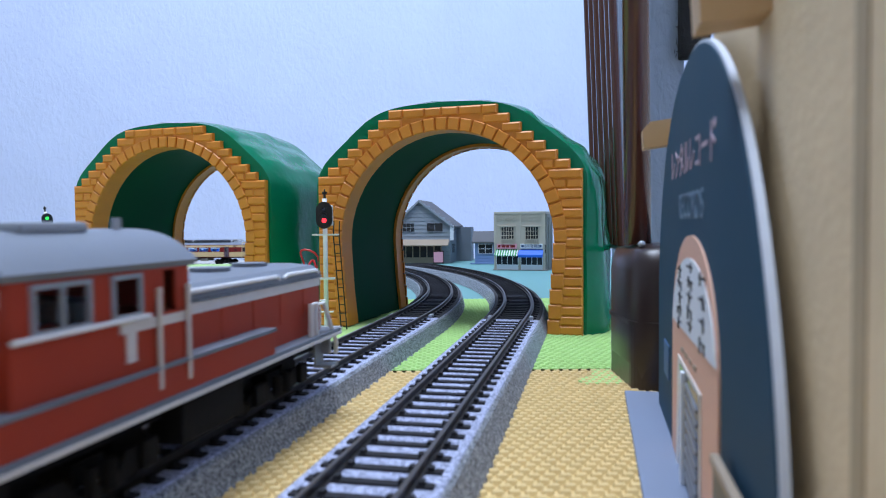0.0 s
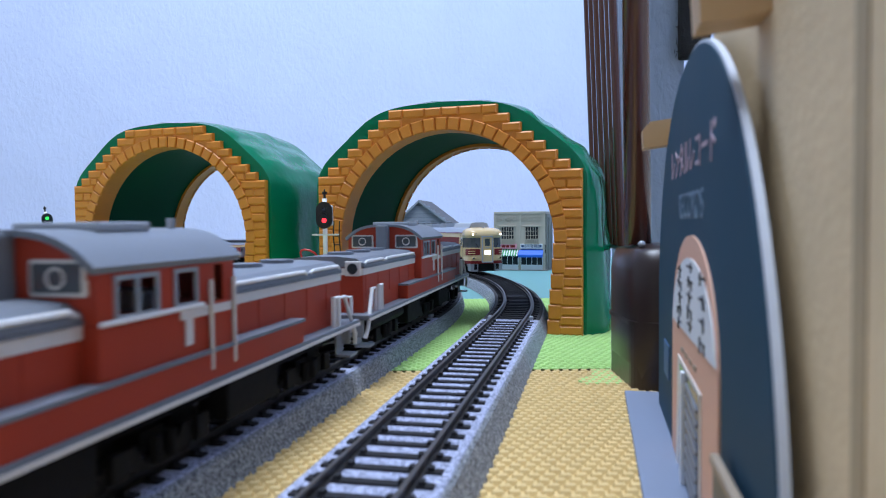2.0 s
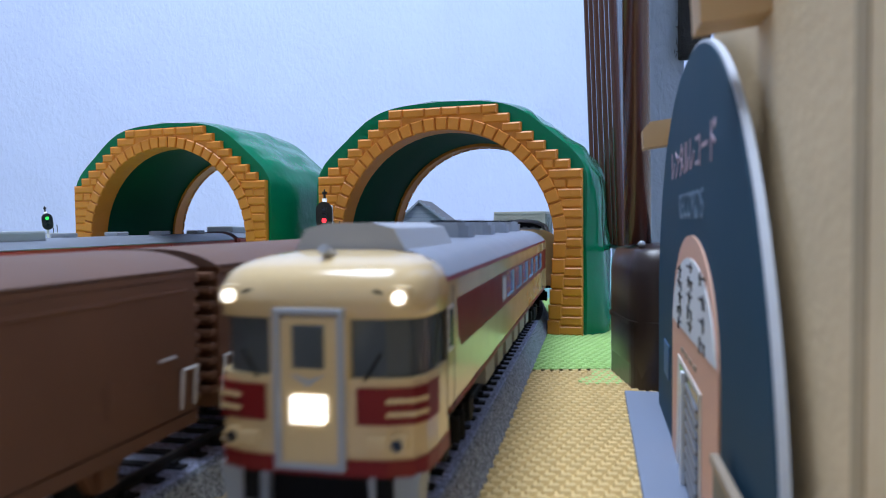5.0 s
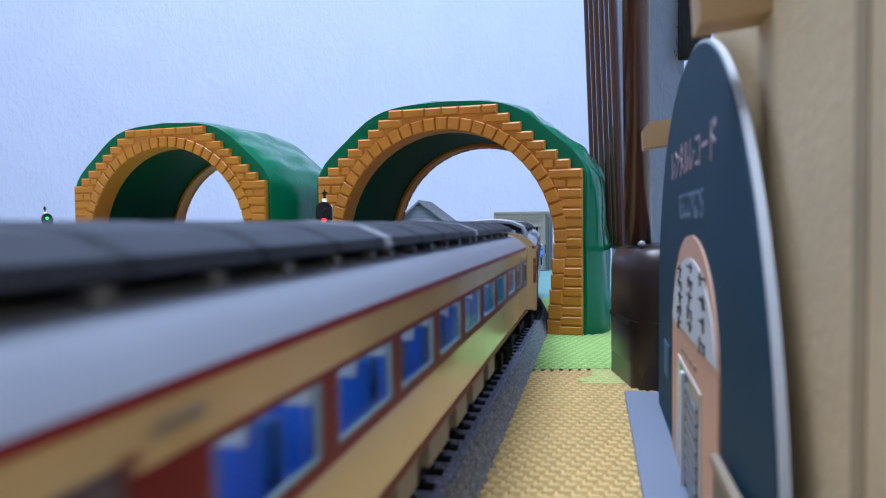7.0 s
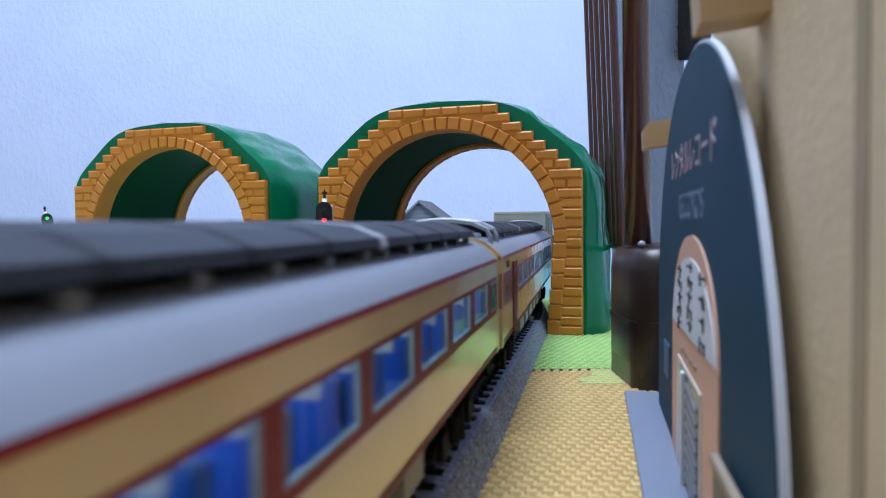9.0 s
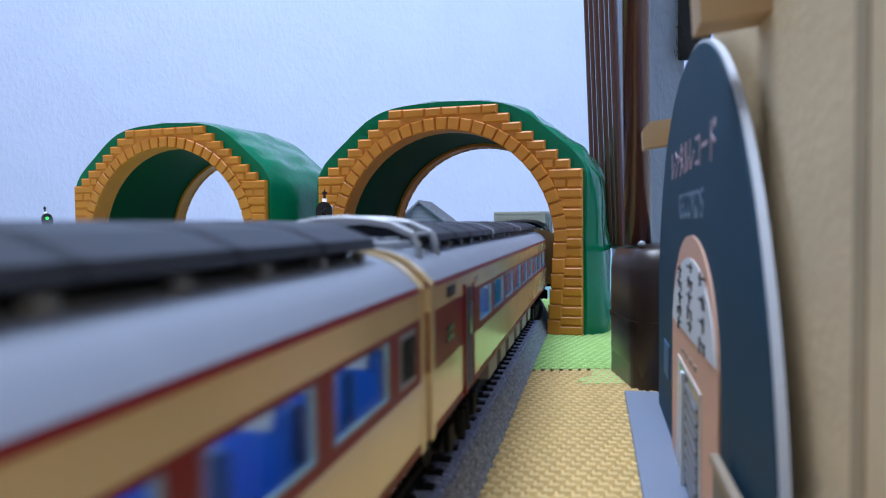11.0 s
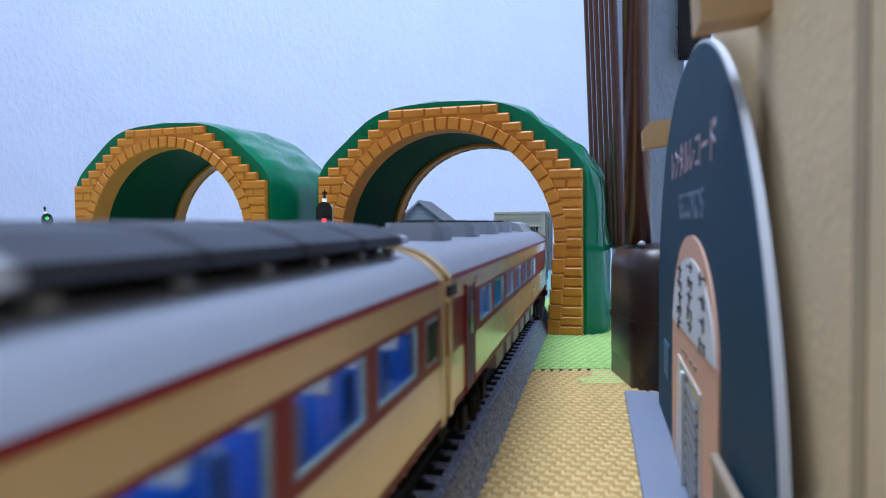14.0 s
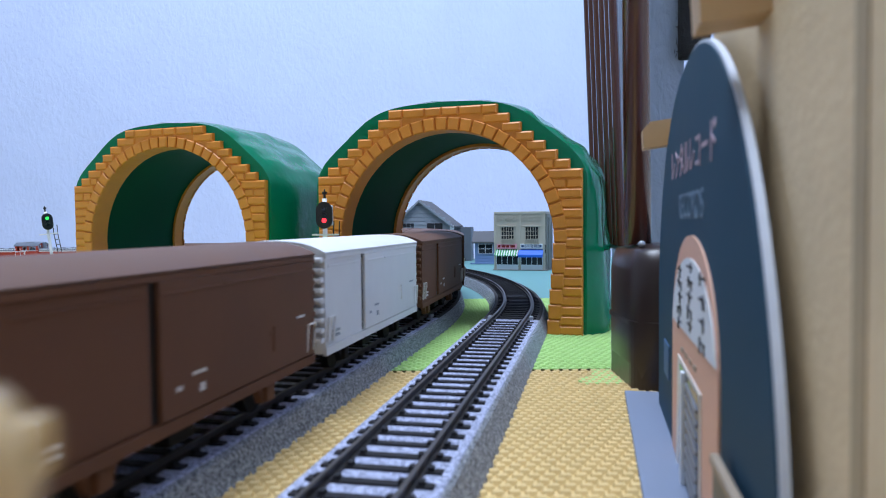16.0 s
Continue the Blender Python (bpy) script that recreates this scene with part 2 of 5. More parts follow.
def rod(bm, a, b, r, n=8, r2=None):
    """A round bar from a to b, in millimetres."""
    a, b = Vector(a) * MM, Vector(b) * MM
    q = (b - a).to_track_quat("Z", "Y")
    ra, rb = r * MM, (r if r2 is None else r2) * MM
    rings = []
    for c, rr in ((a, ra), (b, rb)):
        rings.append([bm.verts.new(c + q @ Vector((rr * math.cos(k * math.tau / n), rr * math.sin(k * math.tau / n), 0))) for k in range(n)])
    for k in range(n):
        bm.faces.new((rings[0][k], rings[0][(k + 1) % n], rings[1][(k + 1) % n], rings[1][k]))
    bm.faces.new(rings[0])
    bm.faces.new(rings[1])


def R(a, b, r, n=8, r2=None):
    bm = bmesh.new()
    rod(bm, a, b, r, n, r2)
    return bm


def tube(points, r, n=6):
    """One bent round bar through the points, in millimetres."""
    bm = bmesh.new()
    ps = [Vector(p) * MM for p in points]
    rings = []
    side = None
    for k, p in enumerate(ps):
        t = (ps[min(k + 1, len(ps) - 1)] - ps[max(k - 1, 0)]).normalized()
        if side is None:
            side = t.orthogonal().normalized()
        side = (side - t * side.dot(t)).normalized()
        up = t.cross(side)
        rings.append([bm.verts.new(p + (side * math.cos(a * math.tau / n) + up * math.sin(a * math.tau / n)) * r * MM) for a in range(n)])
    for a, b in zip(rings, rings[1:]):
        for k in range(n):
            bm.faces.new((a[k], a[(k + 1) % n], b[(k + 1) % n], b[k]))
    bm.faces.new(rings[0])
    bm.faces.new(rings[-1])
    return bm


def arc(cx, cy, r, a0, a1, n):
    return [(cx + r * math.cos(radians(a0 + (a1 - a0) * k / n)), cy + r * math.sin(radians(a0 + (a1 - a0) * k / n))) for k in range(n + 1)]

# ---- the lines of track ----
YAW = 0.2151
EYE_OFF = 41.43
STEP = 5.0


class Line:
    """A line of track as a chain of straights and bends; s = 0 is abreast of the camera. Millimetres."""

    def __init__(self, offset, legs, start=-2500.0, fall=None):
        lat = -EYE_OFF + offset
        h = YAW
        x = lat * math.cos(YAW) + start * math.sin(YAW)
        y = -lat * math.sin(YAW) + start * math.cos(YAW)
        self.start, self.pts = start, [(x, y, h)]
        s = start
        for length, radius in legs:
            n = max(1, round(length / STEP))
            d = length / n
            for _ in range(n):
                turn = -d / radius if radius else 0.0
                x += d * math.sin(h + turn / 2)
                y += d * math.cos(h + turn / 2)
                h += turn
                self.pts.append((x, y, h))
        total = sum(l for l, _ in legs)
        self.step = total / (len(self.pts) - 1)
        self.end = start + total
        self.fall = fall

    def height(self, s):
        if not self.fall:
            return 0.0
        s0, s1, dz = self.fall
        k = min(1.0, max(0.0, (s - s0) / (s1 - s0)))
        return dz * k * k * (3 - 2 * k)

    def at(self, s, side=0.0):
        k = min(max((s - self.start) / self.step, 0), len(self.pts) - 1.001)
        i = int(k)
        f = k - i
        a, b = self.pts[i], self.pts[i + 1]
        x, y, h = (a[j] + (b[j] - a[j]) * f for j in range(3))
        return Vector((x + side * math.cos(h), y - side * math.sin(h), self.height(s))), h


BED = 7.4
RAIL_TOP = 10.0
S0 = 348.0
FALL = -28.0


def legs(radius1, radius2):
    turn1, turn2 = radians(35), YAW + math.pi / 2 - radians(35)
    return [(2500 + S0, 0), (radius1 * turn1, radius1), (345, 0), (radius2 * turn2, radius2), (3600, 0)]


NEAR = Line(0.0, legs(672.9, 450.0), fall=(800, 1150, FALL))
MIDDLE = Line(-51.6, legs(621.3, 398.4), fall=(800, 1150, FALL))
FAR = Line(-238.6, [(2500 + 650, 0), (400 * (YAW + math.pi / 2), 400), (3600, 0)], fall=(560, 900, FALL))

# ---- room ----


def setting(name, bm, material, label, category):
    return tagged(part(name, bm, material), label, category, kind="structure")


FLOOR_Z = -28.0
setting("floor", B(-2700, 900, -2900, 1760, FLOOR_Z - 40, FLOOR_Z), FLOORING, "pale wooden room floor under the foam mats", "floor")
setting("wall_north", B(-2700, 900, 1660, 1760, FLOOR_Z, 2400), WALLPAPER, "light blue embossed wallpaper on the room wall", "wall")
setting("wall_east", B(800, 900, -2898, 1658, FLOOR_Z, 2400), WALLPAPER, "light blue embossed wallpaper on the side wall", "wall")
setting("wall_west", B(-2800, -2702, -2900, 1760, FLOOR_Z, 2400), WALLPAPER_WHITE, "white embossed wallpaper on the side wall", "wall")
setting("wall_south", B(-2700, 900, -3000, -2902, FLOOR_Z, 2400), WALLPAPER_WHITE, "white embossed wallpaper on the rear wall", "wall")
setting("ceiling", B(-2800, 900, -3000, 1760, 2402, 2480), PLASTER, "plain white room ceiling", "ceiling")

# ---- foam play mats ----


def outline_mat(x0, x1, y0, y1):
    return [(x0, y0), (x1, y0), (x1, y1), (x0, y1)]


def foam_mat(name, x0, x1, y0, y1, material, label, region=None, pitch=(1.75, 3.1)):
    ob = thing(name, label, "foam mat", "foam play mats")
    slab = part("slab", P(outline_mat(x0, x1, y0, y1), FLOOR_Z, -0.5, axis="z"), material, ob)
    if region:
        rx0, rx1, ry0, ry1 = region
        vs, fs = [], []
        px, py = pitch
        j = 0
        y = ry0
        while y < ry1:
            x = rx0 + (px if j % 2 else 0)
            while x < rx1:
                w, d = px * 1.62, py * 0.84
                cx, cy = x + px, y + py / 2
                base = len(vs)
                for k, (sx, sy, z) in enumerate(((1, 1, -0.5), (0.74, 0.55, 0.5))):
                    for qx, qy in ((-1, -1), (1, -1), (1, 1), (-1, 1)):
                        ux = min(max(cx + qx * sx * w / 2, x0), x1)
                        uy = min(max(cy + qy * sy * d / 2, y0), y1)
                        vs.append((ux * MM, uy * MM, z * MM))
                for k in range(4):
                    fs.append((base + k, base + (k + 1) % 4, base + 4 + (k + 1) % 4, base + 4 + k))
                fs.append((base + 4, base + 5, base + 6, base + 7))
                x += 2 * px
            j += 1
            y += py
        me = bpy.data.meshes.new("weave")
        me.from_pydata(vs, [], fs)
        me.materials.append(material)
        w = new("weave", me)
        w.parent = ob
        tagged(w, "raised basket weave of the foam", kind="stuff")
    return ob


SEAM1, SEAM2 = 263.0, 512.0
foam_mat("foam_mat", -760, 84, -2520, SEAM1 - 0.6, MAT_YELLOW, "yellow foam play mat with woven relief", (-150, 84, 95, SEAM1 - 0.6))
foam_mat("foam_mat", -420, 110, SEAM1 + 0.6, SEAM2 - 0.6, MAT_GREEN, "light green foam play mat with woven relief", (-40, 110, SEAM1 + 0.6, SEAM2 - 0.6))
foam_mat("foam_mat", -200, 420, SEAM2 + 0.6, 1100, MAT_TEAL, "smooth teal foam play mat under the model shops")
foam_mat("foam_mat", -900, -202, 514, 960, MAT_WHITE, "off-white foam play mat beside the far track")
foam_mat("foam_mat", -1400, -202, 961, 1020, MAT_GREEN, "light green foam play mat strip beside the far track")
# interlocking tongue of the green mat lying in the yellow one
tab = thing("mat_tongue", "light green interlocking tongue of a foam mat", "mat tongue")
part("tongue", P([(56, SEAM1), (54, 252), (47, 246), (49, 239), (84, 239), (84, SEAM1)], -0.6, 0.3, axis="z"), MAT_GREEN, tab)

# ---- track ----


def sweep(line, prof, s0, s1, step, base=0.0, closed=True):
    """Sweeps a cross-section (side, height) along a line of track."""
    bm = bmesh.new()
    n = max(2, round((s1 - s0) / step))
    prev = None
    for k in range(n + 1):
        s = s0 + (s1 - s0) * k / n
        ring = []
        for a, b in prof:
            p, h = line.at(s, a)
            ring.append(bm.verts.new(((p.x) * MM, p.y * MM, (p.z + b + base) * MM)))
        if prev:
            m = len(prof)
            for i in range(m if closed else m - 1):
                bm.faces.new((prev[i], prev[(i + 1) % m], ring[(i + 1) % m], ring[i]))
        else:
            first = ring
        prev = ring
    if closed:
        bm.faces.new(first)
        bm.faces.new(prev)
    return bm


SLEEPER_ME = {}


def sleeper_mesh(material):
    if material.name not in SLEEPER_ME:
        bm = bmesh.new()
        box(bm, -12.5, 12.5, -1.2, 1.2, -1.0, 0.5)
        me = bpy.data.meshes.new("sleeper")
        bm.to_mesh(me)
        bm.free()
        me.materials.append(material)
        SLEEPER_ME[material.name] = me
    return SLEEPER_ME[material.name]


def track_piece(line, s0, s1, top, side_mat, label, pitch=7.6, detail=0, half=18.3):
    """One stretch of ready-ballasted track: bed, ballast face, two rails, sleepers."""
    ob = thing("model_track", label, "model track", "ready-ballasted track pieces")
    bend = 6.0 if (line.at(s0)[1] != line.at(s1)[1]) else 60.0
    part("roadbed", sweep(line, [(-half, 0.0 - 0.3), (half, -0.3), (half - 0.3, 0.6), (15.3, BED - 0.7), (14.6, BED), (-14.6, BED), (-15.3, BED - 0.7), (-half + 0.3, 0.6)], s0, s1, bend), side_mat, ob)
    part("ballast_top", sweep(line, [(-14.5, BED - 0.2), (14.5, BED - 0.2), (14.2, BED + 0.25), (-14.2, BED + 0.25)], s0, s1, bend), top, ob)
    for side in (-8.25, 8.25):
        foot = [(-1.0, 7.9), (1.0, 7.9), (1.0, 8.2), (0.3, 8.4), (0.3, 9.3), (0.52, 9.4), (0.52, 9.96), (-0.52, 9.96), (-0.52, 9.4), (-0.3, 9.3), (-0.3, 8.4), (-1.0, 8.2)]
        rail = part("rail", sweep(line, [(side + a, b) for a, b in foot], s0, s1, bend), RAIL, ob)
        part("rail_head", sweep(line, [(side - 0.45, 9.9), (side + 0.45, 9.9), (side + 0.45, 10.02), (side - 0.45, 10.02)], s0, s1, bend), RAIL_SHINE, rail)
    n = int((s1 - s0) / pitch)
    loose = bmesh.new()
    for k in range(n):
        s = s0 + (k + 0.5) * pitch
        p, h = line.at(s)
        m = Matrix.Translation(Vector((p.x, p.y, p.z + BED + 0.25)) * MM) @ Matrix.Rotation(-h, 4, "Z")
        if detail and detail[0] <= s <= detail[1]:
            o = new("sleeper", sleeper_mesh(SLEEPER))
            o.parent = ob
            o.matrix_basis = m
            for side in (-8.25, 8.25):
                for e in (-1.9, 1.9):
                    c = m @ Matrix.Translation(Vector((side + e, 0, 0.75)) * MM)
                    bmesh.ops.create_cube(loose, size=1.0, matrix=c @ Matrix.Diagonal((1.2 * MM, 1.7 * MM, 1.1 * MM, 1)))
        else:
            bmesh.ops.create_cube(loose, size=1.0, matrix=m @ Matrix.Translation((0, 0, -0.2 * MM)) @ Matrix.Diagonal((25.0 * MM, 2.4 * MM, 1.5 * MM, 1)))
    if loose.verts:
        tagged(part("fastening", loose, SLEEPER, ob), "rail chairs and plain sleepers", kind="stuff")
    else:
        loose.free()
    return ob


ARC1 = S0 + 672.9 * radians(35)
ARC1M = S0 + 621.3 * radians(35)
GREYBED = "grey ballasted model railway track with dark sleepers"
track_piece(NEAR, -2480, -40, BED_TOP, BALLAST, GREYBED)
track_piece(NEAR, -39.5, S0, BED_TOP, BALLAST, GREYBED + ", straight", detail=(60, S0))
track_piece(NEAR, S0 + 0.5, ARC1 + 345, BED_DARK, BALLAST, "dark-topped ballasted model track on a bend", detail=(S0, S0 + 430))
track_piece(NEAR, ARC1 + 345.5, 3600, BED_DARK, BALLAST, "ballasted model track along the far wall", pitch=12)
track_piece(MIDDLE, -2480, -40, BED_TOP, BALLAST, GREYBED, half=17.2)
track_piece(MIDDLE, -39.5, S0, BED_TOP, BALLAST, GREYBED + ", straight", detail=(60, S0), half=17.2)
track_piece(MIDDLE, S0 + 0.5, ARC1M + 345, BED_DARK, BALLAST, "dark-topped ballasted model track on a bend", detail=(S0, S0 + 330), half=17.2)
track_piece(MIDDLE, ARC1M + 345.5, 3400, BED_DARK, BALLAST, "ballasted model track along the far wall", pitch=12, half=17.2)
track_piece(FAR, -1600, 640, BED_TOP, BALLAST, GREYBED + " into the tunnel", pitch=9)
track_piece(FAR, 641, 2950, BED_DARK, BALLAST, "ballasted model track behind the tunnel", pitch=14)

# joint covers where the straight meets the bend
for line in (NEAR, MIDDLE):
    for side in (-10.4, 10.4):
        p, h = line.at(S0, side)
        clip = tagged(part("rail_joint_cover", B(-0.9, 0.9, -2.6, 2.6, -0.9, 0.9, bev=0.4), UNIT_GREY), "small grey clip where two track pieces meet", "track clip", "track joint clips")
        clip.matrix_basis = Matrix.Translation(Vector((p.x, p.y, BED + 1.1)) * MM) @ Matrix.Rotation(-h, 4, "Z")

# ---- tunnels ----


def masonry(bm, x0, x1, z0, z1, y0, y1, inset=0.55):
    """A cushioned block with its face towards -y."""
    back = [bm.verts.new(Vector(c) * MM) for c in ((x0, y1, z0), (x1, y1, z0), (x1, y1, z1), (x0, y1, z1))]
    ym = y0 + math.copysign(inset, y1 - y0)
    mid = [bm.verts.new(Vector(c) * MM) for c in ((x0, ym, z0), (x1, ym, z0), (x1, ym, z1), (x0, ym, z1))]
    i = inset
    front = [bm.verts.new(Vector(c) * MM) for c in ((x0 + i, y0, z0 + i), (x1 - i, y0, z0 + i), (x1 - i, y0, z1 - i), (x0 + i, y0, z1 - i))]
    for a, b in ((back, mid), (mid, front)):
        for k in range(4):
            bm.faces.new((a[k], a[(k + 1) % 4], b[(k + 1) % 4], b[k]))
    bm.faces.new(front)


T_IN, T_RING, T_OUT, T_SPRING, T_LEN = 58.6, 65.2, 72.5, 46.2, 85.0
T_ROW, T_STEP = 4.86, 6.1


def opening(r, bottom, n=28):
    """The horseshoe outline of the bore, from one foot over the crown to the other."""
    pts = [(r - bottom, 0.0), (r - bottom * 0.4, T_SPRING * 0.45)]
    pts += [(r * math.cos(math.pi * k / n), T_SPRING + r * math.sin(math.pi * k / n)) for k in range(n + 1)]
    return pts + [(-r + bottom * 0.4, T_SPRING * 0.45), (-r + bottom, 0.0)]


def loft(bm, rings):
    vr = [[bm.verts.new(Vector(p) * MM) for p in ring] for ring in rings]
    for a, b in zip(vr, vr[1:]):
        for i in range(len(a) - 1):
            bm.faces.new((a[i], a[i + 1], b[i + 1], b[i]))
    return vr


def tunnel():
    ob = thing("toy_tunnel", "green plastic toy mountain tunnel with orange stone portal", "toy tunnel", "toy tunnels")
    rng = random.Random(4)
    # outer skin, lumpy and broader behind the portal
    skin = [(74, 0), (74.5, 20), (74, 45), (74.5, 66), (74.2, 80), (70, 89), (63.5, 95.6), (56.5, 101.6), (49.5, 107.6), (42, 113), (33, 116.8), (22, 118.8), (10, 119.6)]
    skin = skin + [(0, 120)] + [(-a, b) for a, b in reversed(skin)]
    dense = []
    for k in range(len(skin) - 1):
        p0, p1, p2, p3 = (skin[max(0, min(len(skin) - 1, k + j))] for j in (-1, 0, 1, 2))
        for q in range(4):
            t = q / 4
            dense.append(tuple(0.5 * (2 * b + (c - a) * t + (2 * a - 5 * b + 4 * c - d) * t * t + (3 * b - a - 3 * c + d) * t ** 3) for a, b, c, d in zip(p0, p1, p2, p3)))
    skin = dense + [skin[-1]]
    stations = [(2.2, 0.0), (4, 2.0), (8, 5.0), (14, 8.5), (22, 11.0), (32, 11.5), (42, 9.5), (52, 8.5), (62, 9.0), (72, 8.0), (82, 6.0), (92, 3.0), (102, 0.0)]
    stations = [(y if y < 5 else y * (T_LEN - 2) / 102, g) for y, g in stations]
    rings = []
    for y, grow in stations:
        ring = []
        for k, (a, b) in enumerate(skin):
            lump = noise.noise(Vector((k * 0.2, y * 0.06, 3.0))) * min(grow, 5) * 0.5
            f = 1 + (grow * max(0.25, 1 - b / 150) + lump) / 82
            ring.append((a * f, y, b * (1 + (grow * 0.12 + lump * 0.5) / 90)))
        rings.append(ring)
    bm = bmesh.new()
    vr = loft(bm, rings)
    for y, ring in ((2.2, rings[0]), (T_LEN - 2, rings[-1])):
        a = [bm.verts.new(Vector(p) * MM) for p in ring]
        b = [bm.verts.new(Vector((u, y, v)) * MM) for u, v in opening(T_IN + 1.0, 3.6)]
        ed = [bm.edges.new((c[i], c[i + 1])) for c in (a, b) for i in range(len(c) - 1)]
        bmesh.ops.triangle_fill(bm, use_beauty=True, edges=ed + [bm.edges.new((a[0], b[0])), bm.edges.new((a[-1], b[-1]))])
    shell = part("shell", bm, GREEN_PLASTIC, ob, "glossy dark green plastic mountain shell", smooth=True)
    # bore lining; the tunnel's inner shade is in its colour
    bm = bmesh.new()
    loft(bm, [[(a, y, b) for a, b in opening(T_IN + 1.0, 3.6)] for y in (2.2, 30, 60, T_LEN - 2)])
    part("bore", bm, GREEN_MATT_SHADE, ob, "dull inside of the tunnel, its shade put into a darker green", smooth=True)
    for y0, y1, front in ((0.0, 2.2, 1), (T_LEN - 9, T_LEN, 0)):
        bore = T_IN if front else T_IN - 0.8
        # backing plate of the portal, stepped outline with the bore cut out
        half = []
        z = 82.7
        w = T_OUT
        half.append((w, 0.0))
        while w > T_OUT - 6.5 * T_STEP:
            half.append((w, z))
            w -= T_STEP
            half.append((w, z))
            z += T_ROW
        half.append((w, z))
        outer = half + [(-a, b) for a, b in reversed(half)]
        bm = bmesh.new()
        ins = opening(bore, 3.6)
        for y in (y0, y1):
            a = [bm.verts.new(Vector((u, y, v)) * MM) for u, v in outer]
            b = [bm.verts.new(Vector((u, y, v)) * MM) for u, v in ins]
            ea = [bm.edges.new((a[i], a[i + 1])) for i in range(len(a) - 1)]
            eb = [bm.edges.new((b[i], b[i + 1])) for i in range(len(b) - 1)]
            bmesh.ops.triangle_fill(bm, use_beauty=True, edges=ea + eb + [bm.edges.new((a[0], b[0])), bm.edges.new((a[-1], b[-1]))])
        loft(bm, [[(u, y0, v) for u, v in ins], [(u, y1 + (10 if front else 0), v) for u, v in ins]])
        loft(bm, [[(u, y0, v) for u, v in outer], [(u, y1, v) for u, v in outer]])
        part("portal_plate", bm, ORANGE, ob, "orange plastic portal backing")
        ya, yb = (-1.4, 0.2) if front else (T_LEN + 1.4, T_LEN - 0.2)
        # arch stones
        n = 29
        for k in range(n):
            t0, t1 = math.pi * k / n + 0.006, math.pi * (k + 1) / n - 0.006
            bm = bmesh.new()
            q = []
            for y, i in ((yb, 0.0), (yb + (ya - yb) * 0.62, 0.0), (ya, 0.5)):
                c = []
                for t, r in ((t0 + i * 0.016, bore + i - (0.0 if front else 0.5)), (t1 - i * 0.016, bore + i - (0.0 if front else 0.5)), (t1 - i * 0.016, T_RING - i), (t0 + i * 0.016, T_RING - i)):
                    c.append(bm.verts.new(Vector((r * math.cos(t), y, T_SPRING + r * math.sin(t))) * MM))
                q.append(c)
            for a, b in zip(q, q[1:]):
                for i in range(4):
                    bm.faces.new((a[i], a[(i + 1) % 4], b[(i + 1) % 4], b[i]))
            bm.faces.new(q[-1])
            part("arch_stone", bm, ORANGE, ob)
        for sgn in (-1, 1):
            z = 0.0
            while z < T_SPRING - 4:
                taper = 3.6 * (1 - z / T_SPRING)
                h = T_SPRING / 6
                bm = bmesh.new()
                masonry(bm, *sorted((sgn * (bore - taper - (0.0 if front else 0.5)), sgn * (T_RING - taper))), z + 0.2, z + h - 0.2, ya, yb)
                part("arch_stone", bm, ORANGE, ob)
                z += h
        if not front:
            continue
        rows = int(118 / T_ROW)
        for r in range(rows):
            z0 = r * T_ROW + (82.7 - 17 * T_ROW)
            z1 = z0 + T_ROW
            if z0 < -0.5:
                z0 = 0.0
            w = T_OUT if r < 17 else T_OUT - T_STEP * (r - 16)
            zm = z0
            ring = T_RING
            if zm > T_SPRING:
                d = T_RING ** 2 - (zm - T_SPRING) ** 2
                ring = math.sqrt(d) if d > 0 else 0.0
            else:
                ring = T_RING - 3.6 * (1 - zm / T_SPRING)
            for sgn in (-1, 1):
                cuts = [w]
                first = 8.0 if r % 2 else 12.5
                x = w - first
                while x > ring + 3:
                    cuts.append(x)
                    x -= 12.5
                cuts.append(max(ring - 1.5, 0.0))
                for a, b in zip(cuts, cuts[1:]):
                    if a - b < 2:
                        continue
                    bm = bmesh.new()
                    jut = rng.uniform(-0.25, 0.15)
                    masonry(bm, *sorted((sgn * (a - 0.15), sgn * (b + 0.15))), z0 + 0.15, z1 - 0.15, -0.9 + jut, 0.2, 0.75)
                    part("brick", bm, ORANGE, ob)
    return ob


def site(x, y, z, turn=0.0):
    return pose(x * MM, y * MM, z * MM, 0, 0, turn)


tunnel_one = tunnel()
tunnel_one.matrix_basis = site(-0.1, 364.2, 0, -18.5)
tunnel_two = copy_thing(tunnel_one, site(-172, 432, 0, -19))

# ---- rolling stock ----
PANE_ME = {}


def pane(w, h, material, parent, x, y, z, name="window_pane", t=0.5):
    key = (round(w, 2), round(h, 2), material.name, round(t, 2))
    if key not in PANE_ME:
        bm = B(-t / 2, t / 2, -w / 2, w / 2, -h / 2, h / 2)
        me = bpy.data.meshes.new(name)
        bm.to_mesh(me)
        bm.free()
        me.materials.append(material)
        PANE_ME[key] = me
    o = new(name, PANE_ME[key])
    o.parent = parent
    o.location = Vector((x, y, z)) * MM
    return o


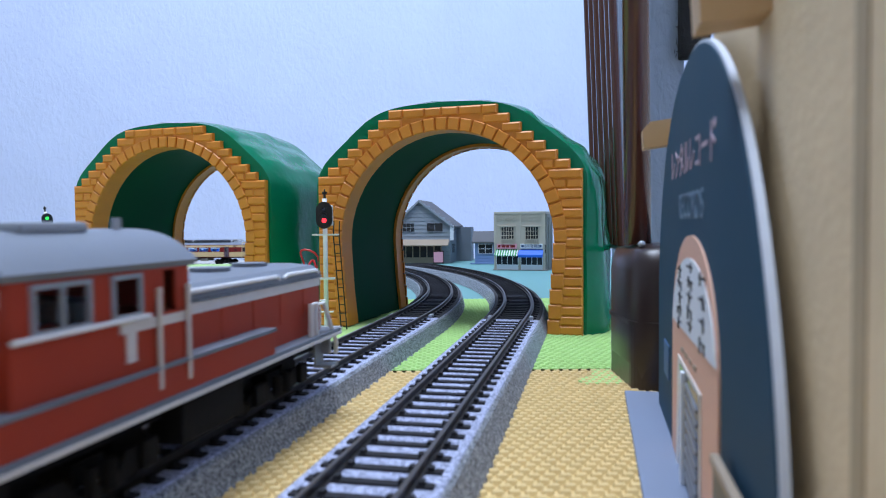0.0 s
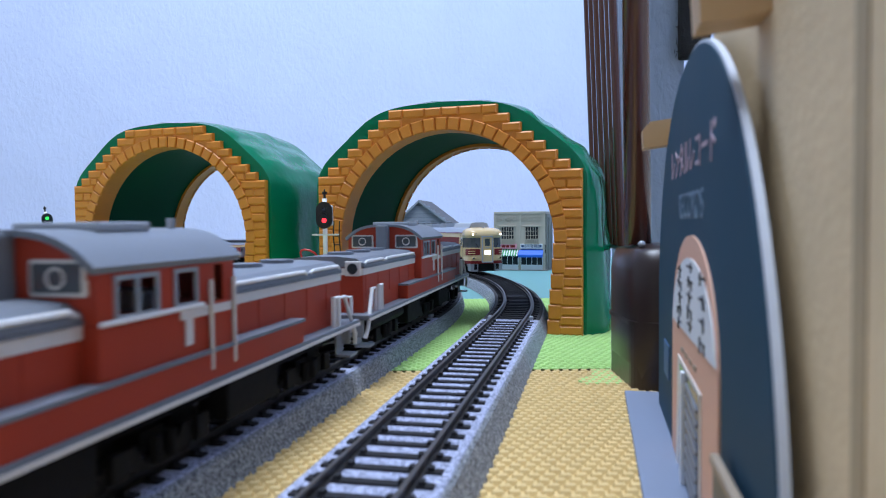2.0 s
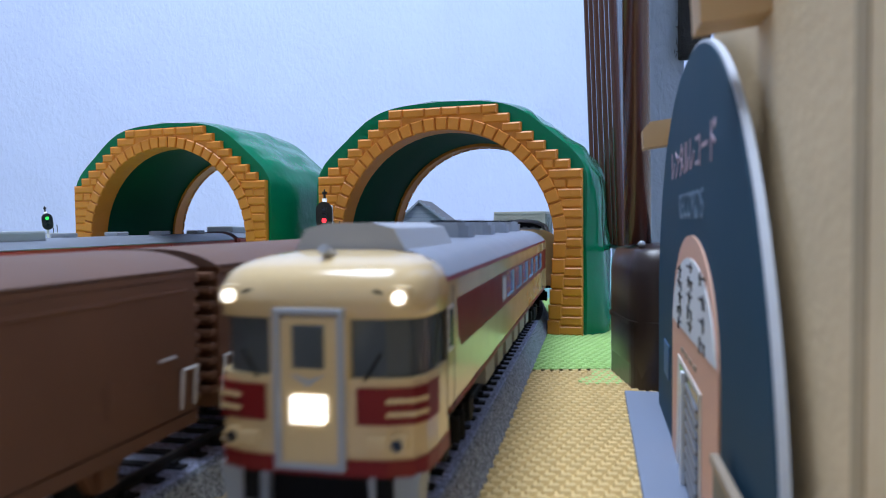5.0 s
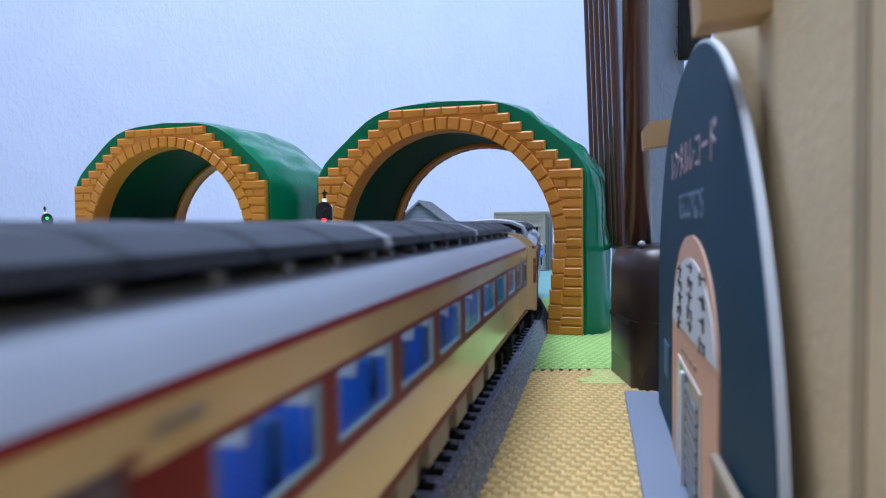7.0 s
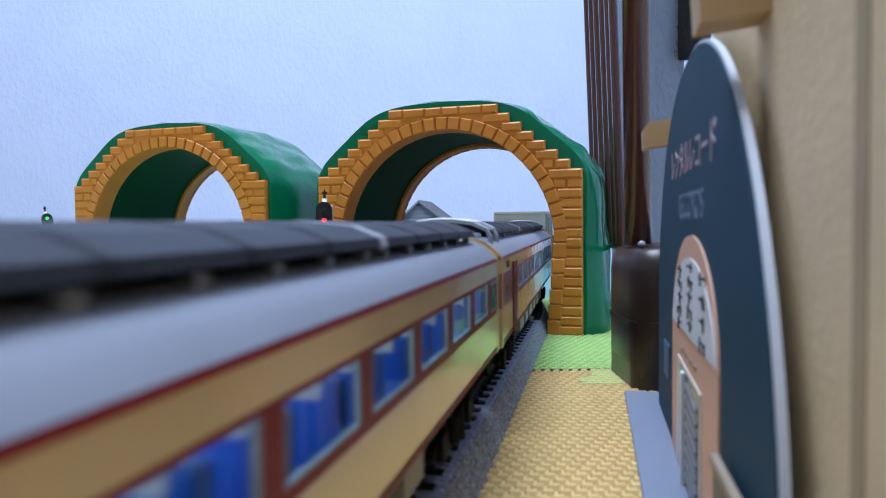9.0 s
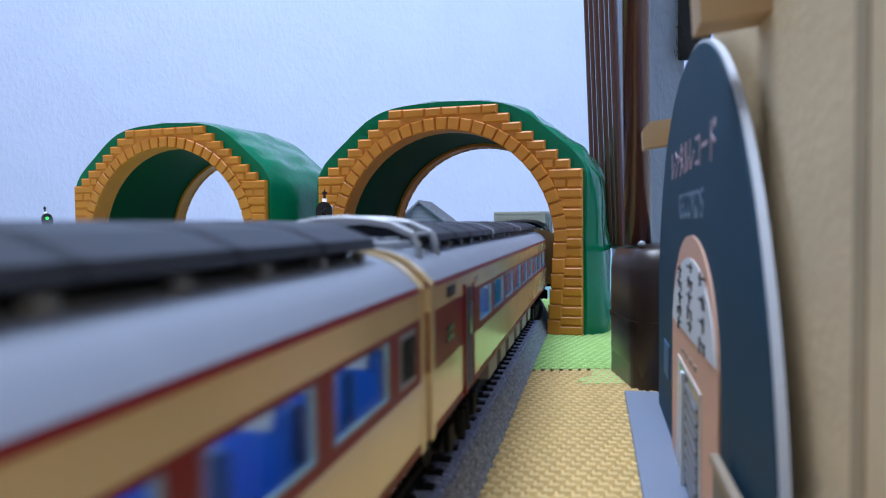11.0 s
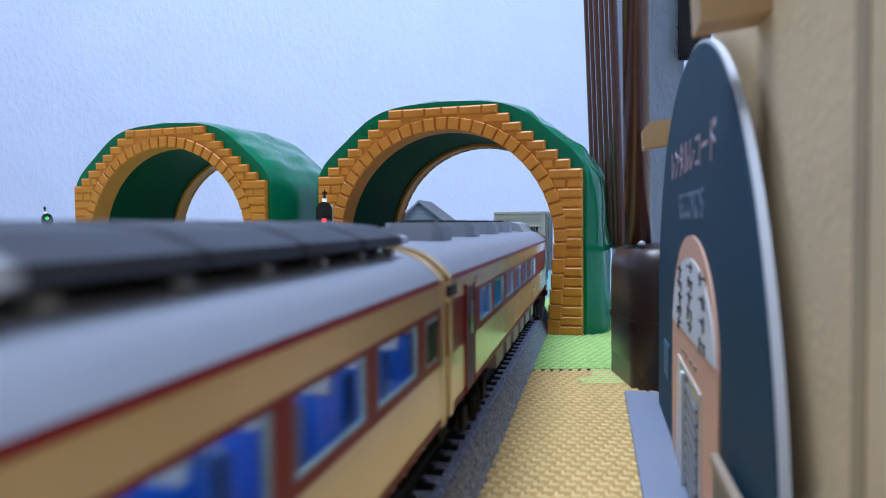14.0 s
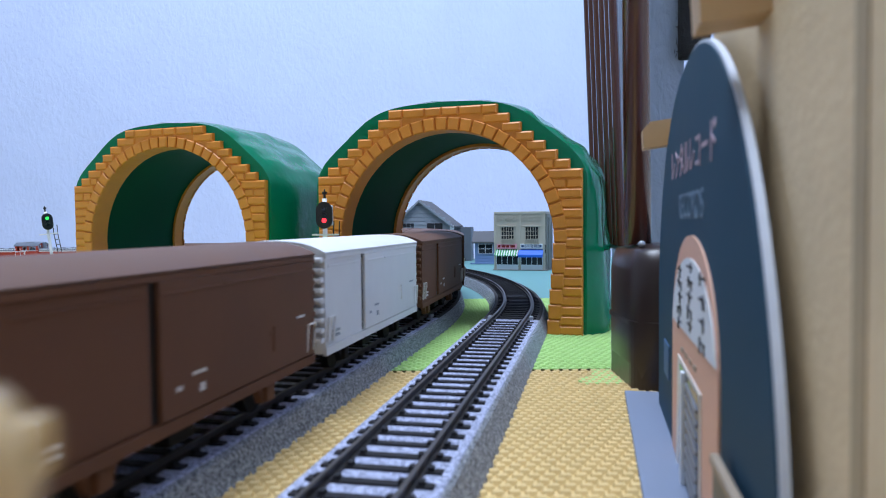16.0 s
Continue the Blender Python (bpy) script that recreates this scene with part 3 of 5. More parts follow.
def bogie(parent, y, wheelbase=26.0, material=None):
    """A two-axle bogie: side frames with springs, four wheels on their axles."""
    material = material or BLACK
    bm = bmesh.new()
    for s in (-1, 1):
        prism(bm, [(-19, 5.2), (-15, 7.2), (-8, 7.6), (-5, 4.0), (5, 4.0), (8, 7.6), (15, 7.2), (19, 5.2), (17, 3.8), (9, 3.2), (5, 2.2), (-5, 2.2), (-9, 3.2), (-17, 3.8)], s * 12.2, s * 13.8, axis="x")
        for k in (-wheelbase / 2, wheelbase / 2):
            box(bm, *sorted((s * 13.6, s * 15.0)), k - 2.4, k + 2.4, 3.2, 8.2, bev=0.4)
        for k in (-2.5, 2.5):
            rod(bm, (s * 14.2, k, 3.0), (s * 14.2, k, 8.0), 1.3, 8)
    box(bm, -12, 12, -4, 4, 4.5, 8.5)
    b = part("bogie", bm, material, parent)
    b.location = (0, y * MM, 0)
    for k in (-wheelbase / 2, wheelbase / 2):
        bm = bmesh.new()
        for s in (-1, 1):
            rod(bm, (s * 7.5, 0, 5.4), (s * 10.2, 0, 5.4), 5.4, 20)
        rod(bm, (-11, 0, 5.4), (11, 0, 5.4), 1.2, 8)
        w = part("wheelset", bm, BLACK, b)
        w.location = (0, k * MM, 0)
    return b


def coupler(parent, y, d):
    bm = bmesh.new()
    box(bm, -1.6, 1.6, *sorted((y, y + d * 5)), 7.4, 9.6, bev=0.4)
    box(bm, -2.6, 2.6, *sorted((y + d * 4, y + d * 6.4)), 6.8, 10.2, bev=0.5)
    part("coupler", bm, BLACK, parent)


def roof_profile(half, eave, crown, n=28, bend=2.6):
    pts = []
    for k in range(n + 1):
        a = -1 + 2 * k / n
        pts.append((half * math.copysign(abs(a) ** 0.85, a), eave + (crown - eave) * (1 - abs(a) ** bend)))
    return pts


def express_car(length, cab, units, label):
    """A cream and maroon diesel express coach; cab: +1 at its leading end, -1 at its trailing end, 0 none."""
    ob = thing("express_coach", label, "train car", "express train coaches")
    hl = length / 2
    w = 17.4
    nose = 17.0
    y0 = -hl + (nose if cab < 0 else 0)
    y1 = hl - (nose if cab > 0 else 0)
    # lower side panels, upper strips, floor
    for s in (-1, 1):
        part("lower_panel", P([(s * (w - 1.2), 14.0), (s * (w - 0.5), 14.0), (s * w, 15.4), (s * w, 23.8), (s * (w - 1.2), 23.8)], y0, y1), CREAM, ob)
        part("upper_strip", P([(s * (w - 1.2), 33.0), (s * w, 33.0), (s * (w - 0.15), 36.6), (s * (w - 1.4), 36.6)], y0, y1), CREAM, ob)
        part("eave_line", P([(s * (w - 1.4), 36.6), (s * (w + 0.02), 36.6), (s * (w - 0.3), 37.5), (s * (w - 1.6), 37.5)], y0, y1), DARK_RED, ob, "thin maroon line under the roof")
        # window band with real openings
        pitch, win = 22.3, 17.9
        lead = 43.0 if cab == 0 else 79.0 if cab > 0 else 26.0
        a, b = y0 + (15 if cab == 0 else 18 if cab > 0 else 77.5), y1 - lead
        n = int((b - a) / pitch)
        if cab < 0:
            b = a + n * pitch
        else:
            a = b - n * pitch
        x0, x1 = sorted((s * (w - 1.1), s * w))
        for sgn, end, inner in ((-1, y0, a + (pitch - win) / 2), (1, y1, b - (pitch - win) / 2)):
            if cab == sgn:
                # the band stops short of the cab with a slanted end; cream cab side with a narrow window
                cut = end - sgn * 8
                part("band_end", P([(inner, 23.8), (cut - sgn * 5, 23.8), (cut - sgn * 1.2, 26.0), (cut, 33.0), (inner, 33.0)], x0, x1, axis="x"), DARK_RED, ob, "maroon band with slanted end")
                part("cab_side", P([(end, 23.8), (cut - sgn * 5, 23.8), (cut - sgn * 1.2, 26.0), (cut, 33.0), (end, 33.0)], x0, x1, axis="x"), CREAM, ob, "cream cab side")
                fr = part("cab_door_window", B(*sorted((s * (w - 0.5), s * (w + 0.1))), *sorted((end - sgn * 0.4, end - sgn * 4.6)), 24.6, 32.6, bev=0.3), CREAM_WHITE, ob)
                part("cab_door_pane", B(*sorted((s * (w - 0.4), s * (w + 0.2))), *sorted((end - sgn * 1.2, end - sgn * 3.8)), 25.4, 31.8), DARK_GLASS, fr)
                nw = part("lavatory_window", B(*sorted((s * (w - 0.5), s * (w + 0.1))), *sorted((inner + sgn * 3.0, inner + sgn * 11.0)), 25.0, 32.2, bev=0.3), STEEL, ob)
                part("frosted_pane", B(*sorted((s * (w - 0.4), s * (w + 0.2))), *sorted((inner + sgn * 3.8, inner + sgn * 10.2)), 25.8, 31.4), SIGN_WHITE, nw, "pale frosted pane")
                for q in (end + sgn * 0.4, end - sgn * 5.4):
                    part("door_seam", B(*sorted((s * (w - 0.3), s * (w + 0.06))), q - 0.15, q + 0.15, 14.2, 35.5), UNIT_DARK, ob)
            else:
                part("band_end", B(x0, x1, *sorted((end, inner)), 23.8, 33.0), DARK_RED, ob)
        part("band_sill", B(x0, x1, a + (pitch - win) / 2, b - (pitch - win) / 2, 23.8, 25.2), DARK_RED, ob)
        part("band_header", B(x0, x1, a + (pitch - win) / 2, b - (pitch - win) / 2, 32.3, 33.0), DARK_RED, ob)
        for k in range(n - 1):
            pane(pitch - win, 7.1, DARK_RED, ob, s * (w - 0.55), a + (k + 1) * pitch, 28.75, "window_pillar", 1.1)
        if cab == 0:
            small = part("narrow_window", B(*sorted((s * (w - 0.5), s * (w + 0.12))), y0 + 5.0, y0 + 13.0, 25.0, 32.2, bev=0.3), STEEL, ob)
            part("narrow_pane", B(*sorted((s * (w - 0.4), s * (w + 0.2))), y0 + 5.8, y0 + 12.2, 25.8, 31.4), DARK_GLASS, small)
        for k in range(n):
            p = pane(win, 7.1, GLASS, ob, s * (w - 0.75), a + (k + 0.5) * pitch, 28.75)
            # strips round the pane, coloured like its lit cyan glass edge
            bm = bmesh.new()
            for q in (-1, 1):
                box(bm, -0.25, 0.25, *sorted((q * (win / 2 - 0.35), q * win / 2)), -3.55, 3.55)
            box(bm, -0.25, 0.25, -win / 2, win / 2, -3.55, -3.2)
            f = part("window_frame", bm, LIT_EDGE, p)
            f.location = (s * 0.45 * MM, 0, 0)
        # recessed folding door with its frame, vents and number boxes
        if cab <= 0:
            dy = y1 - (32.0 if cab == 0 else 19.5)
            door = part("door", B(*sorted((s * (w - 0.5), s * (w + 0.08))), dy - 4.4, dy + 4.4, 14.4, 34.0), DOOR_GREY, ob, "recessed dull grey folding door")
            part("door_frame", B(*sorted((s * (w - 0.4), s * (w + 0.4))), dy + 4.4, dy + 5.3, 14.1, 34.8), DARK_RED, door)
            part("door_frame", B(*sorted((s * (w - 0.4), s * (w + 0.3))), dy - 5.1, dy - 4.4, 14.1, 34.4), DARK_RED, door)
            part("door_seam", B(*sorted((s * (w - 0.4), s * (w + 0.14))), dy - 0.2, dy + 0.2, 14.5, 33.8), BLACK, door)
            part("door_pane", B(*sorted((s * (w - 0.4), s * (w + 0.16))), dy - 3.4, dy - 0.8, 24.5, 31.0), DARK_GLASS, door)
            part("vent_grille", B(*sorted((s * (w - 0.4), s * (w + 0.25))), dy + 14, dy + 20, 34.0, 35.8), DARK_GLASS, ob)
            part("name_plate", B(*sorted((s * (w - 0.4), s * (w + 0.18))), dy - 12, dy - 7, 34.4, 35.4), TAN, ob)
            if cab == 0:
                for z in (26.6, 28.2):
                    part("vent_grille", B(*sorted((s * (w - 0.4), s * (w + 0.2))), dy + 15.5, dy + 20.5, z, z + 1.0), DARK_GLASS, ob)
        part("sill_line", B(*sorted((s * (w - 0.6), s * (w + 0.03))), y0 + 2, y1 - 2, 14.0, 14.6), DARK_RED, ob, "thin maroon line along the bottom edge")
    part("floor_plate", B(-w + 1.3, w - 1.3, y0, y1, 12.6, 13.9), BLACK, ob)
    part("roof", P([*roof_profile(w - 0.2, 37.4, 42.4, 36, 3.6), (w - 2, 36.8), (-w + 2, 36.8)], y0 + 1.2, y1 - 1.2), ROOF_LIGHT, ob, "smooth light grey rounded roof", smooth=False)
    # seats seen through the windows
    bm = bmesh.new()
    box(bm, -15, -3, -5, 4, 14, 19, bev=0.8)
    box(bm, -15, -3, -6.6, -3.4, 16, 30, bev=1.0)
    box(bm, 3, 15, -5, 4, 14, 19, bev=0.8)
    box(bm, 3, 15, -6.6, -3.4, 16, 30, bev=1.0)
    seat = part("seat_row", bm, BLUE_SEAT, ob, "blue moulded seats")
    bm = bmesh.new()
    for a0, b0 in ((-13, -9.6), (-8.4, -5), (5, 8.4), (9.6, 13)):
        box(bm, a0, b0, -6.9, -3.1, 27.8, 30.3, bev=0.3)
    cover = part("head_cover", bm, PALE_SEAT, seat)
    y = y0 + 16
    seat.location = (0, y * MM, 0)
    while y < y1 - 34:
        y += 13.5
        o = new("seat_row", seat.data)
        o.parent = ob
        o.location = (0, y * MM, 0)
        c = new("head_cover", cover.data)
        c.parent = o
    part("light_strip", B(-3, 3, y0 + 10, y1 - 10, 36.1, 36.6), LED_CABIN, ob, "lit cabin light strip")
    for end, sgn in ((y0, -1), (y1, 1)):
        if cab != sgn:
            bm = bmesh.new()
            prism(bm, [*roof_profile(w + 0.1, 37.2, 42.7, 36, 3.6), (w + 0.1, 13.6), (-w - 0.1, 13.6)], *sorted((end, end + sgn * -2.2)))
            part("end_wall", bm, CREAM, ob)
            bm = bmesh.new()
            box(bm, -6, 6, *sorted((end, end + sgn * 2.2)), 11, 33, bev=0.8)
            part("gangway", bm, UNIT_DARK, ob)
    # underframe
    for k in (-1, 1):
        bogie(ob, k * (hl - 40), 26)
        part("bolster", B(-12, 12, k * (hl - 40) - 5, k * (hl - 40) + 5, 8.2, 12.8), BLACK, ob)
    for k in range(6):
        y = -hl + 78 + k * (length - 156) / 5
        for s in (-1, 1):
            pane(15.0 if k % 2 else 11.0, 6.2, UNDER_GREY, ob, s * 13.0, y + s, 10.0, "underfloor_box", 4.6)
    for sgn in (-1, 1):
        if sgn != cab:
            coupler(ob, sgn * (hl - 5), sgn)
    # roof equipment
    if units == "boxes":
        for k in range(4):
            y = (hl - 98 - k * 42) if cab > 0 else -(hl - 84 - k * 42.5)
            bm = bmesh.new()
            prism(bm, [(-7.4, -5), (-5.2, -8), (5.2, -8), (7.4, -5), (7.4, 5), (5.2, 8), (-5.2, 8), (-7.4, 5)], 42.4, 46.6, axis="z")
            bmesh.ops.bevel(bm, geom=[e for e in bm.edges if all(v.co.z > 46.3 * MM for v in e.verts)], offset=1.0 * MM, segments=2, affect="EDGES")
            u = part("roof_unit", bm, UNIT_GREY, ob, "grey octagonal cooling unit")
            u.location = (0, y * MM, 0)
            part("unit_foot", B(-5.6, 5.6, -6.4, 6.4, 40.5, 42.5), BLACK, u)
            part("fan_cover", R((0, 0, 46.5), (0, 0, 47.2), 4.4, 24), UNIT_DARK, u)
    else:
        unit_len = (length - 39) / 3
        top = [(-12.6, 43.2), (-12.2, 44.4), (-8, 46.1), (0, 46.9), (8, 46.1), (12.2, 44.4), (12.6, 43.2)]
        for k in range(3):
            a = -hl + 7 + k * (unit_len + 3)
            u = part("roof_cover", P([*top, (11.8, 42.9), (-11.8, 42.9)], a, a + unit_len), UNIT_DARK, ob, "long charcoal roof cover")
            part("cover_band", P([(x * 1.01, z + 0.12) for x, z in top] + [(x * 0.97, z - 0.4) for x, z in reversed(top)], a + unit_len, a + unit_len + 3), SILVER, u)
            for q in range(1, 4):
                yy = a + unit_len * q / 4
                part("panel_joint", P([(x * 1.004, z + 0.07) for x, z in top] + [(x * 0.97, z - 0.4) for x, z in reversed(top)], yy - 0.3, yy + 0.3), BLACK, u)
            q = a + 3
            while q < a + unit_len:
                for s in (-1, 1):
                    pane(1.8, 2.6, STEEL, u, s * 11.0, q, 41.4, "cover_foot", 1.4)
                q += 13.5
            part("cover_core", B(-9, 9, a + 1, a + unit_len - 1, 40.2, 43.2), BLACK, u)
        # two arched bars across the leading end, joined by short rungs
        hoop = [(-13.2, 40.2), (-13.0, 42.6), (-12.0, 44.6), (-8, 46.4), (-4, 47.0), (0, 47.2), (4, 47.0), (8, 46.4), (12.0, 44.6), (13.0, 42.6), (13.2, 40.2)]
        for y in (hl - 10, hl - 23):
            part("arched_bar", tube([(x, y, z) for x, z in hoop], 0.7), SILVER, ob, "arched light grey roof bar")
        for x, z in hoop[2:9]:
            part("rung", R((x, hl - 23, z), (x, hl - 10, z), 0.4, 6), SILVER, ob)
        part("vent_box", B(-9, 9, hl - 21.5, hl - 11.5, 40.4, 43.4, bev=0.8), SILVER, ob)
        for q in (-6, -2, 2, 6):
            part("vent_slat", B(q - 0.8, q + 0.8, hl - 20.5, hl - 12.5, 43.3, 44.0), UNIT_GREY, ob)
    if cab:
        d = cab
        plan = [(17.4, -17.0), (17.3, -9.5), (16.7, -5.0), (15.2, -2.4), (11.5, -0.9), (5.2, -0.2)]

        def shape(grow=0.0, pull=0.0, sx=1.0, keep=(0, 6)):
            half = [(x * sx + (grow if x > 12 else grow * 0.4), (y + (grow if y > -9 else 0)) - (pull if y > -16 else 0)) for x, y in plan[keep[0]:keep[1]]]
            return half

        def ring(grow=0.0, pull=0.0, sx=1.0):
            h = shape(grow, pull, sx)
            return [(a, d * (b + hl)) for a, b in h] + [(-a, d * (b + hl)) for a, b in reversed(h)]
        part("nose", P(ring(), 9.2, 23.6, axis="z"), CREAM, ob, "rounded cream cab nose")
        part("windscreen", P(ring(-0.5, 0.6), 23.6, 32.6, axis="z"), SCREEN, ob, "grey wrap-around cab windscreen")
        bm = bmesh.new()
        rings = [(32.4, 0.1, 0.2, 1.0), (35.2, 0.2, 0.0, 1.0), (37.6, 0.0, 0.6, 0.99), (39.0, 0.0, 1.5, 0.955), (40.2, 0.0, 3.6, 0.88), (41.2, 0.0, 7.5, 0.74), (42.0, 0.0, 13.0, 0.45)]
        vr = []
        for z, g, pl, sx in rings:
            vr.append([bm.verts.new(Vector((a, b, z)) * MM) for a, b in ring(g, pl, sx)])
        for a, b in zip(vr, vr[1:]):
            for i in range(len(a)):
                bm.faces.new((a[i], a[(i + 1) % len(a)], b[(i + 1) % len(b)], b[i]))
        bm.faces.new(vr[0])
        bm.faces.new(vr[-1])
        part("forehead", bm, CREAM, ob, "cream rounded brow over the windscreen", smooth=True)
        part("lower_band", P(ring(0.2), 9.0, 11.6, axis="z"), DARK_RED, ob, "maroon band along the bottom of the nose")
        for s in (-1, 1):
            # whisker flash with two cream lines
            strip = [(s * a, d * (b + hl)) for a, b in shape(0.3)[1:5]] + [(s * 7.2, d * (hl - 0.1))]
            back = [(s * 7.4, d * (hl - 1.6))] + [(s * a * 0.95, d * (b + hl - 1.2)) for a, b in reversed(shape()[1:5])]
            flash = part("whisker_flash", P(strip + back, 16.8, 22.3, axis="z"), DARK_RED, ob, "maroon whisker flash with cream lines")
            for z in (18.4, 20.4):
                strip = [(s * a, d * (b + hl)) for a, b in shape(0.45)[2:5]]
                back = [(s * a * 0.95, d * (b + hl - 1.2)) for a, b in reversed(shape()[2:5])]
                part("flash_line", P(strip + back, z - 0.35, z + 0.35, axis="z"), CREAM, flash)
            part("screen_post", P([(s * 6.2, d * (hl + 0.15)), (s * 5.0, d * (hl + 0.3)), (s * 5.0, d * (hl - 2)), (s * 6.2, d * (hl - 2))], 23.6, 32.6, axis="z"), CREAM, ob)
            part("wiper", tube([(s * 8.5, d * (hl - 0.2), 23.4), (s * 11, d * (hl - 0.5), 27.5)], 0.25), BLACK, ob)
            lamp = part("headlight", R((s * 13.6, d * (hl - 5.0), 35.6), (s * 13.6, d * (hl - 0.9), 35.6), 1.0, 16), LED_WHITE if d > 0 else CREAM_WHITE, ob, "round headlight")
            part("lamp_bezel", B(*sorted((s * 8.2, s * 15.4)), *sorted((d * (hl - 6), d * (hl - 1.2))), 33.9, 37.3, bev=0.9), CREAM, lamp)
            part("dark_lamp", R((s * 10.2, d * (hl - 3.0), 35.6), (s * 10.2, d * (hl - 0.9), 35.6), 1.15, 14), DARK_GLASS, lamp)
            tail = part("tail_lamp", R((s * 13.2, d * (hl - 3.0), 14.0), (s * 13.2, d * (hl - 0.4), 14.0), 1.5, 14), CREAM, ob)
            part("tail_lens", R((s * 13.2, d * (hl - 3.0), 14.0), (s * 13.2, d * (hl - 0.25), 14.0), 0.9, 12), DARK_GLASS, tail)
            part("step_box", B(*sorted((s * 8.6, s * 11.6)), *sorted((d * (hl - 2), d * (hl - 0.1))), 13.0, 15.0, bev=0.3), CREAM, ob)
            sk = part("skirt", P([(s * 8.6, 1.6), (s * 15.4, 2.2), (s * 16.2, 9.2), (s * 8.0, 9.2)], *sorted((d * (hl - 9), d * (hl - 2.2)))), UNIT_GREY, ob, "grey skirt below the nose")
            part("skirt_slot", B(*sorted((s * 9.4, s * 12.2)), *sorted((d * (hl - 5), d * (hl - 2.0))), 3.6, 8.6), BLACK, sk)
        door = part("gangway_door", B(-4.6, 4.6, *sorted((d * (hl - 3), d * (hl + 0.45))), 10.6, 32.8, bev=0.6), CREAM, ob, "cream gangway door in the cab nose")
        bm = bmesh.new()
        for a, b, z0, z1 in ((-5.6, -4.5, 10.0, 33.6), (4.5, 5.6, 10.0, 33.6), (-5.6, 5.6, 33.0, 34.0), (-5.6, 5.6, 9.8, 10.8)):
            box(bm, a, b, *sorted((d * (hl - 2), d * (hl + 0.7))), z0, z1, bev=0.25)
        part("door_frame", bm, SILVER, door, "silver door surround")
        part("door_pane", B(-2.6, 2.6, *sorted((d * (hl - 1), d * (hl + 0.6))), 25.0, 31.6, bev=0.3), SCREEN, door)
        part("head_sign", B(-2.8, 2.8, *sorted((d * (hl - 1), d * (hl + 0.95))), 16.9, 21.1, bev=0.4), LED_WHITE if d > 0 else SIGN_WHITE, door, "lit white train name sign")
        part("emblem", P([(-2.6, 24.2), (0, 22.4), (2.6, 24.2), (0, 23.4)], *sorted((d * (hl - 1), d * (hl + 0.8)))), SILVER, door)
        bm = bmesh.new()
        rg = [(10.5, 41.0), (8.0, 45.6), (4, 46.6), (-4, 46.6), (-8.0, 45.6), (-10.5, 41.0)]
        prism(bm, rg, *sorted((d * (hl - 58), d * (hl - 18))))
        part("roof_cowl", bm, SILVER, ob, "light grey cowl behind the cab")
        for q in (62, 70):
            part("roof_drum", R((0, d * (hl - q), 40.6), (0, d * (hl - q), 44.2), 2.4, 16), SILVER, ob)
        part("roof_vent", B(-4, 4, *sorted((d * (hl - 241), d * (hl - 233))), 40.6, 44.0, bev=1.2), SILVER, ob)
        part("whistle", R((0, d * (hl - 11), 41), (0, d * (hl - 6), 42.6), 0.9, 10), SILVER, ob)
        part("coupler_pocket", B(-8.2, 8.2, *sorted((d * (hl - 9), d * (hl - 4))), 2.0, 9.2), BLACK, ob)
    return ob


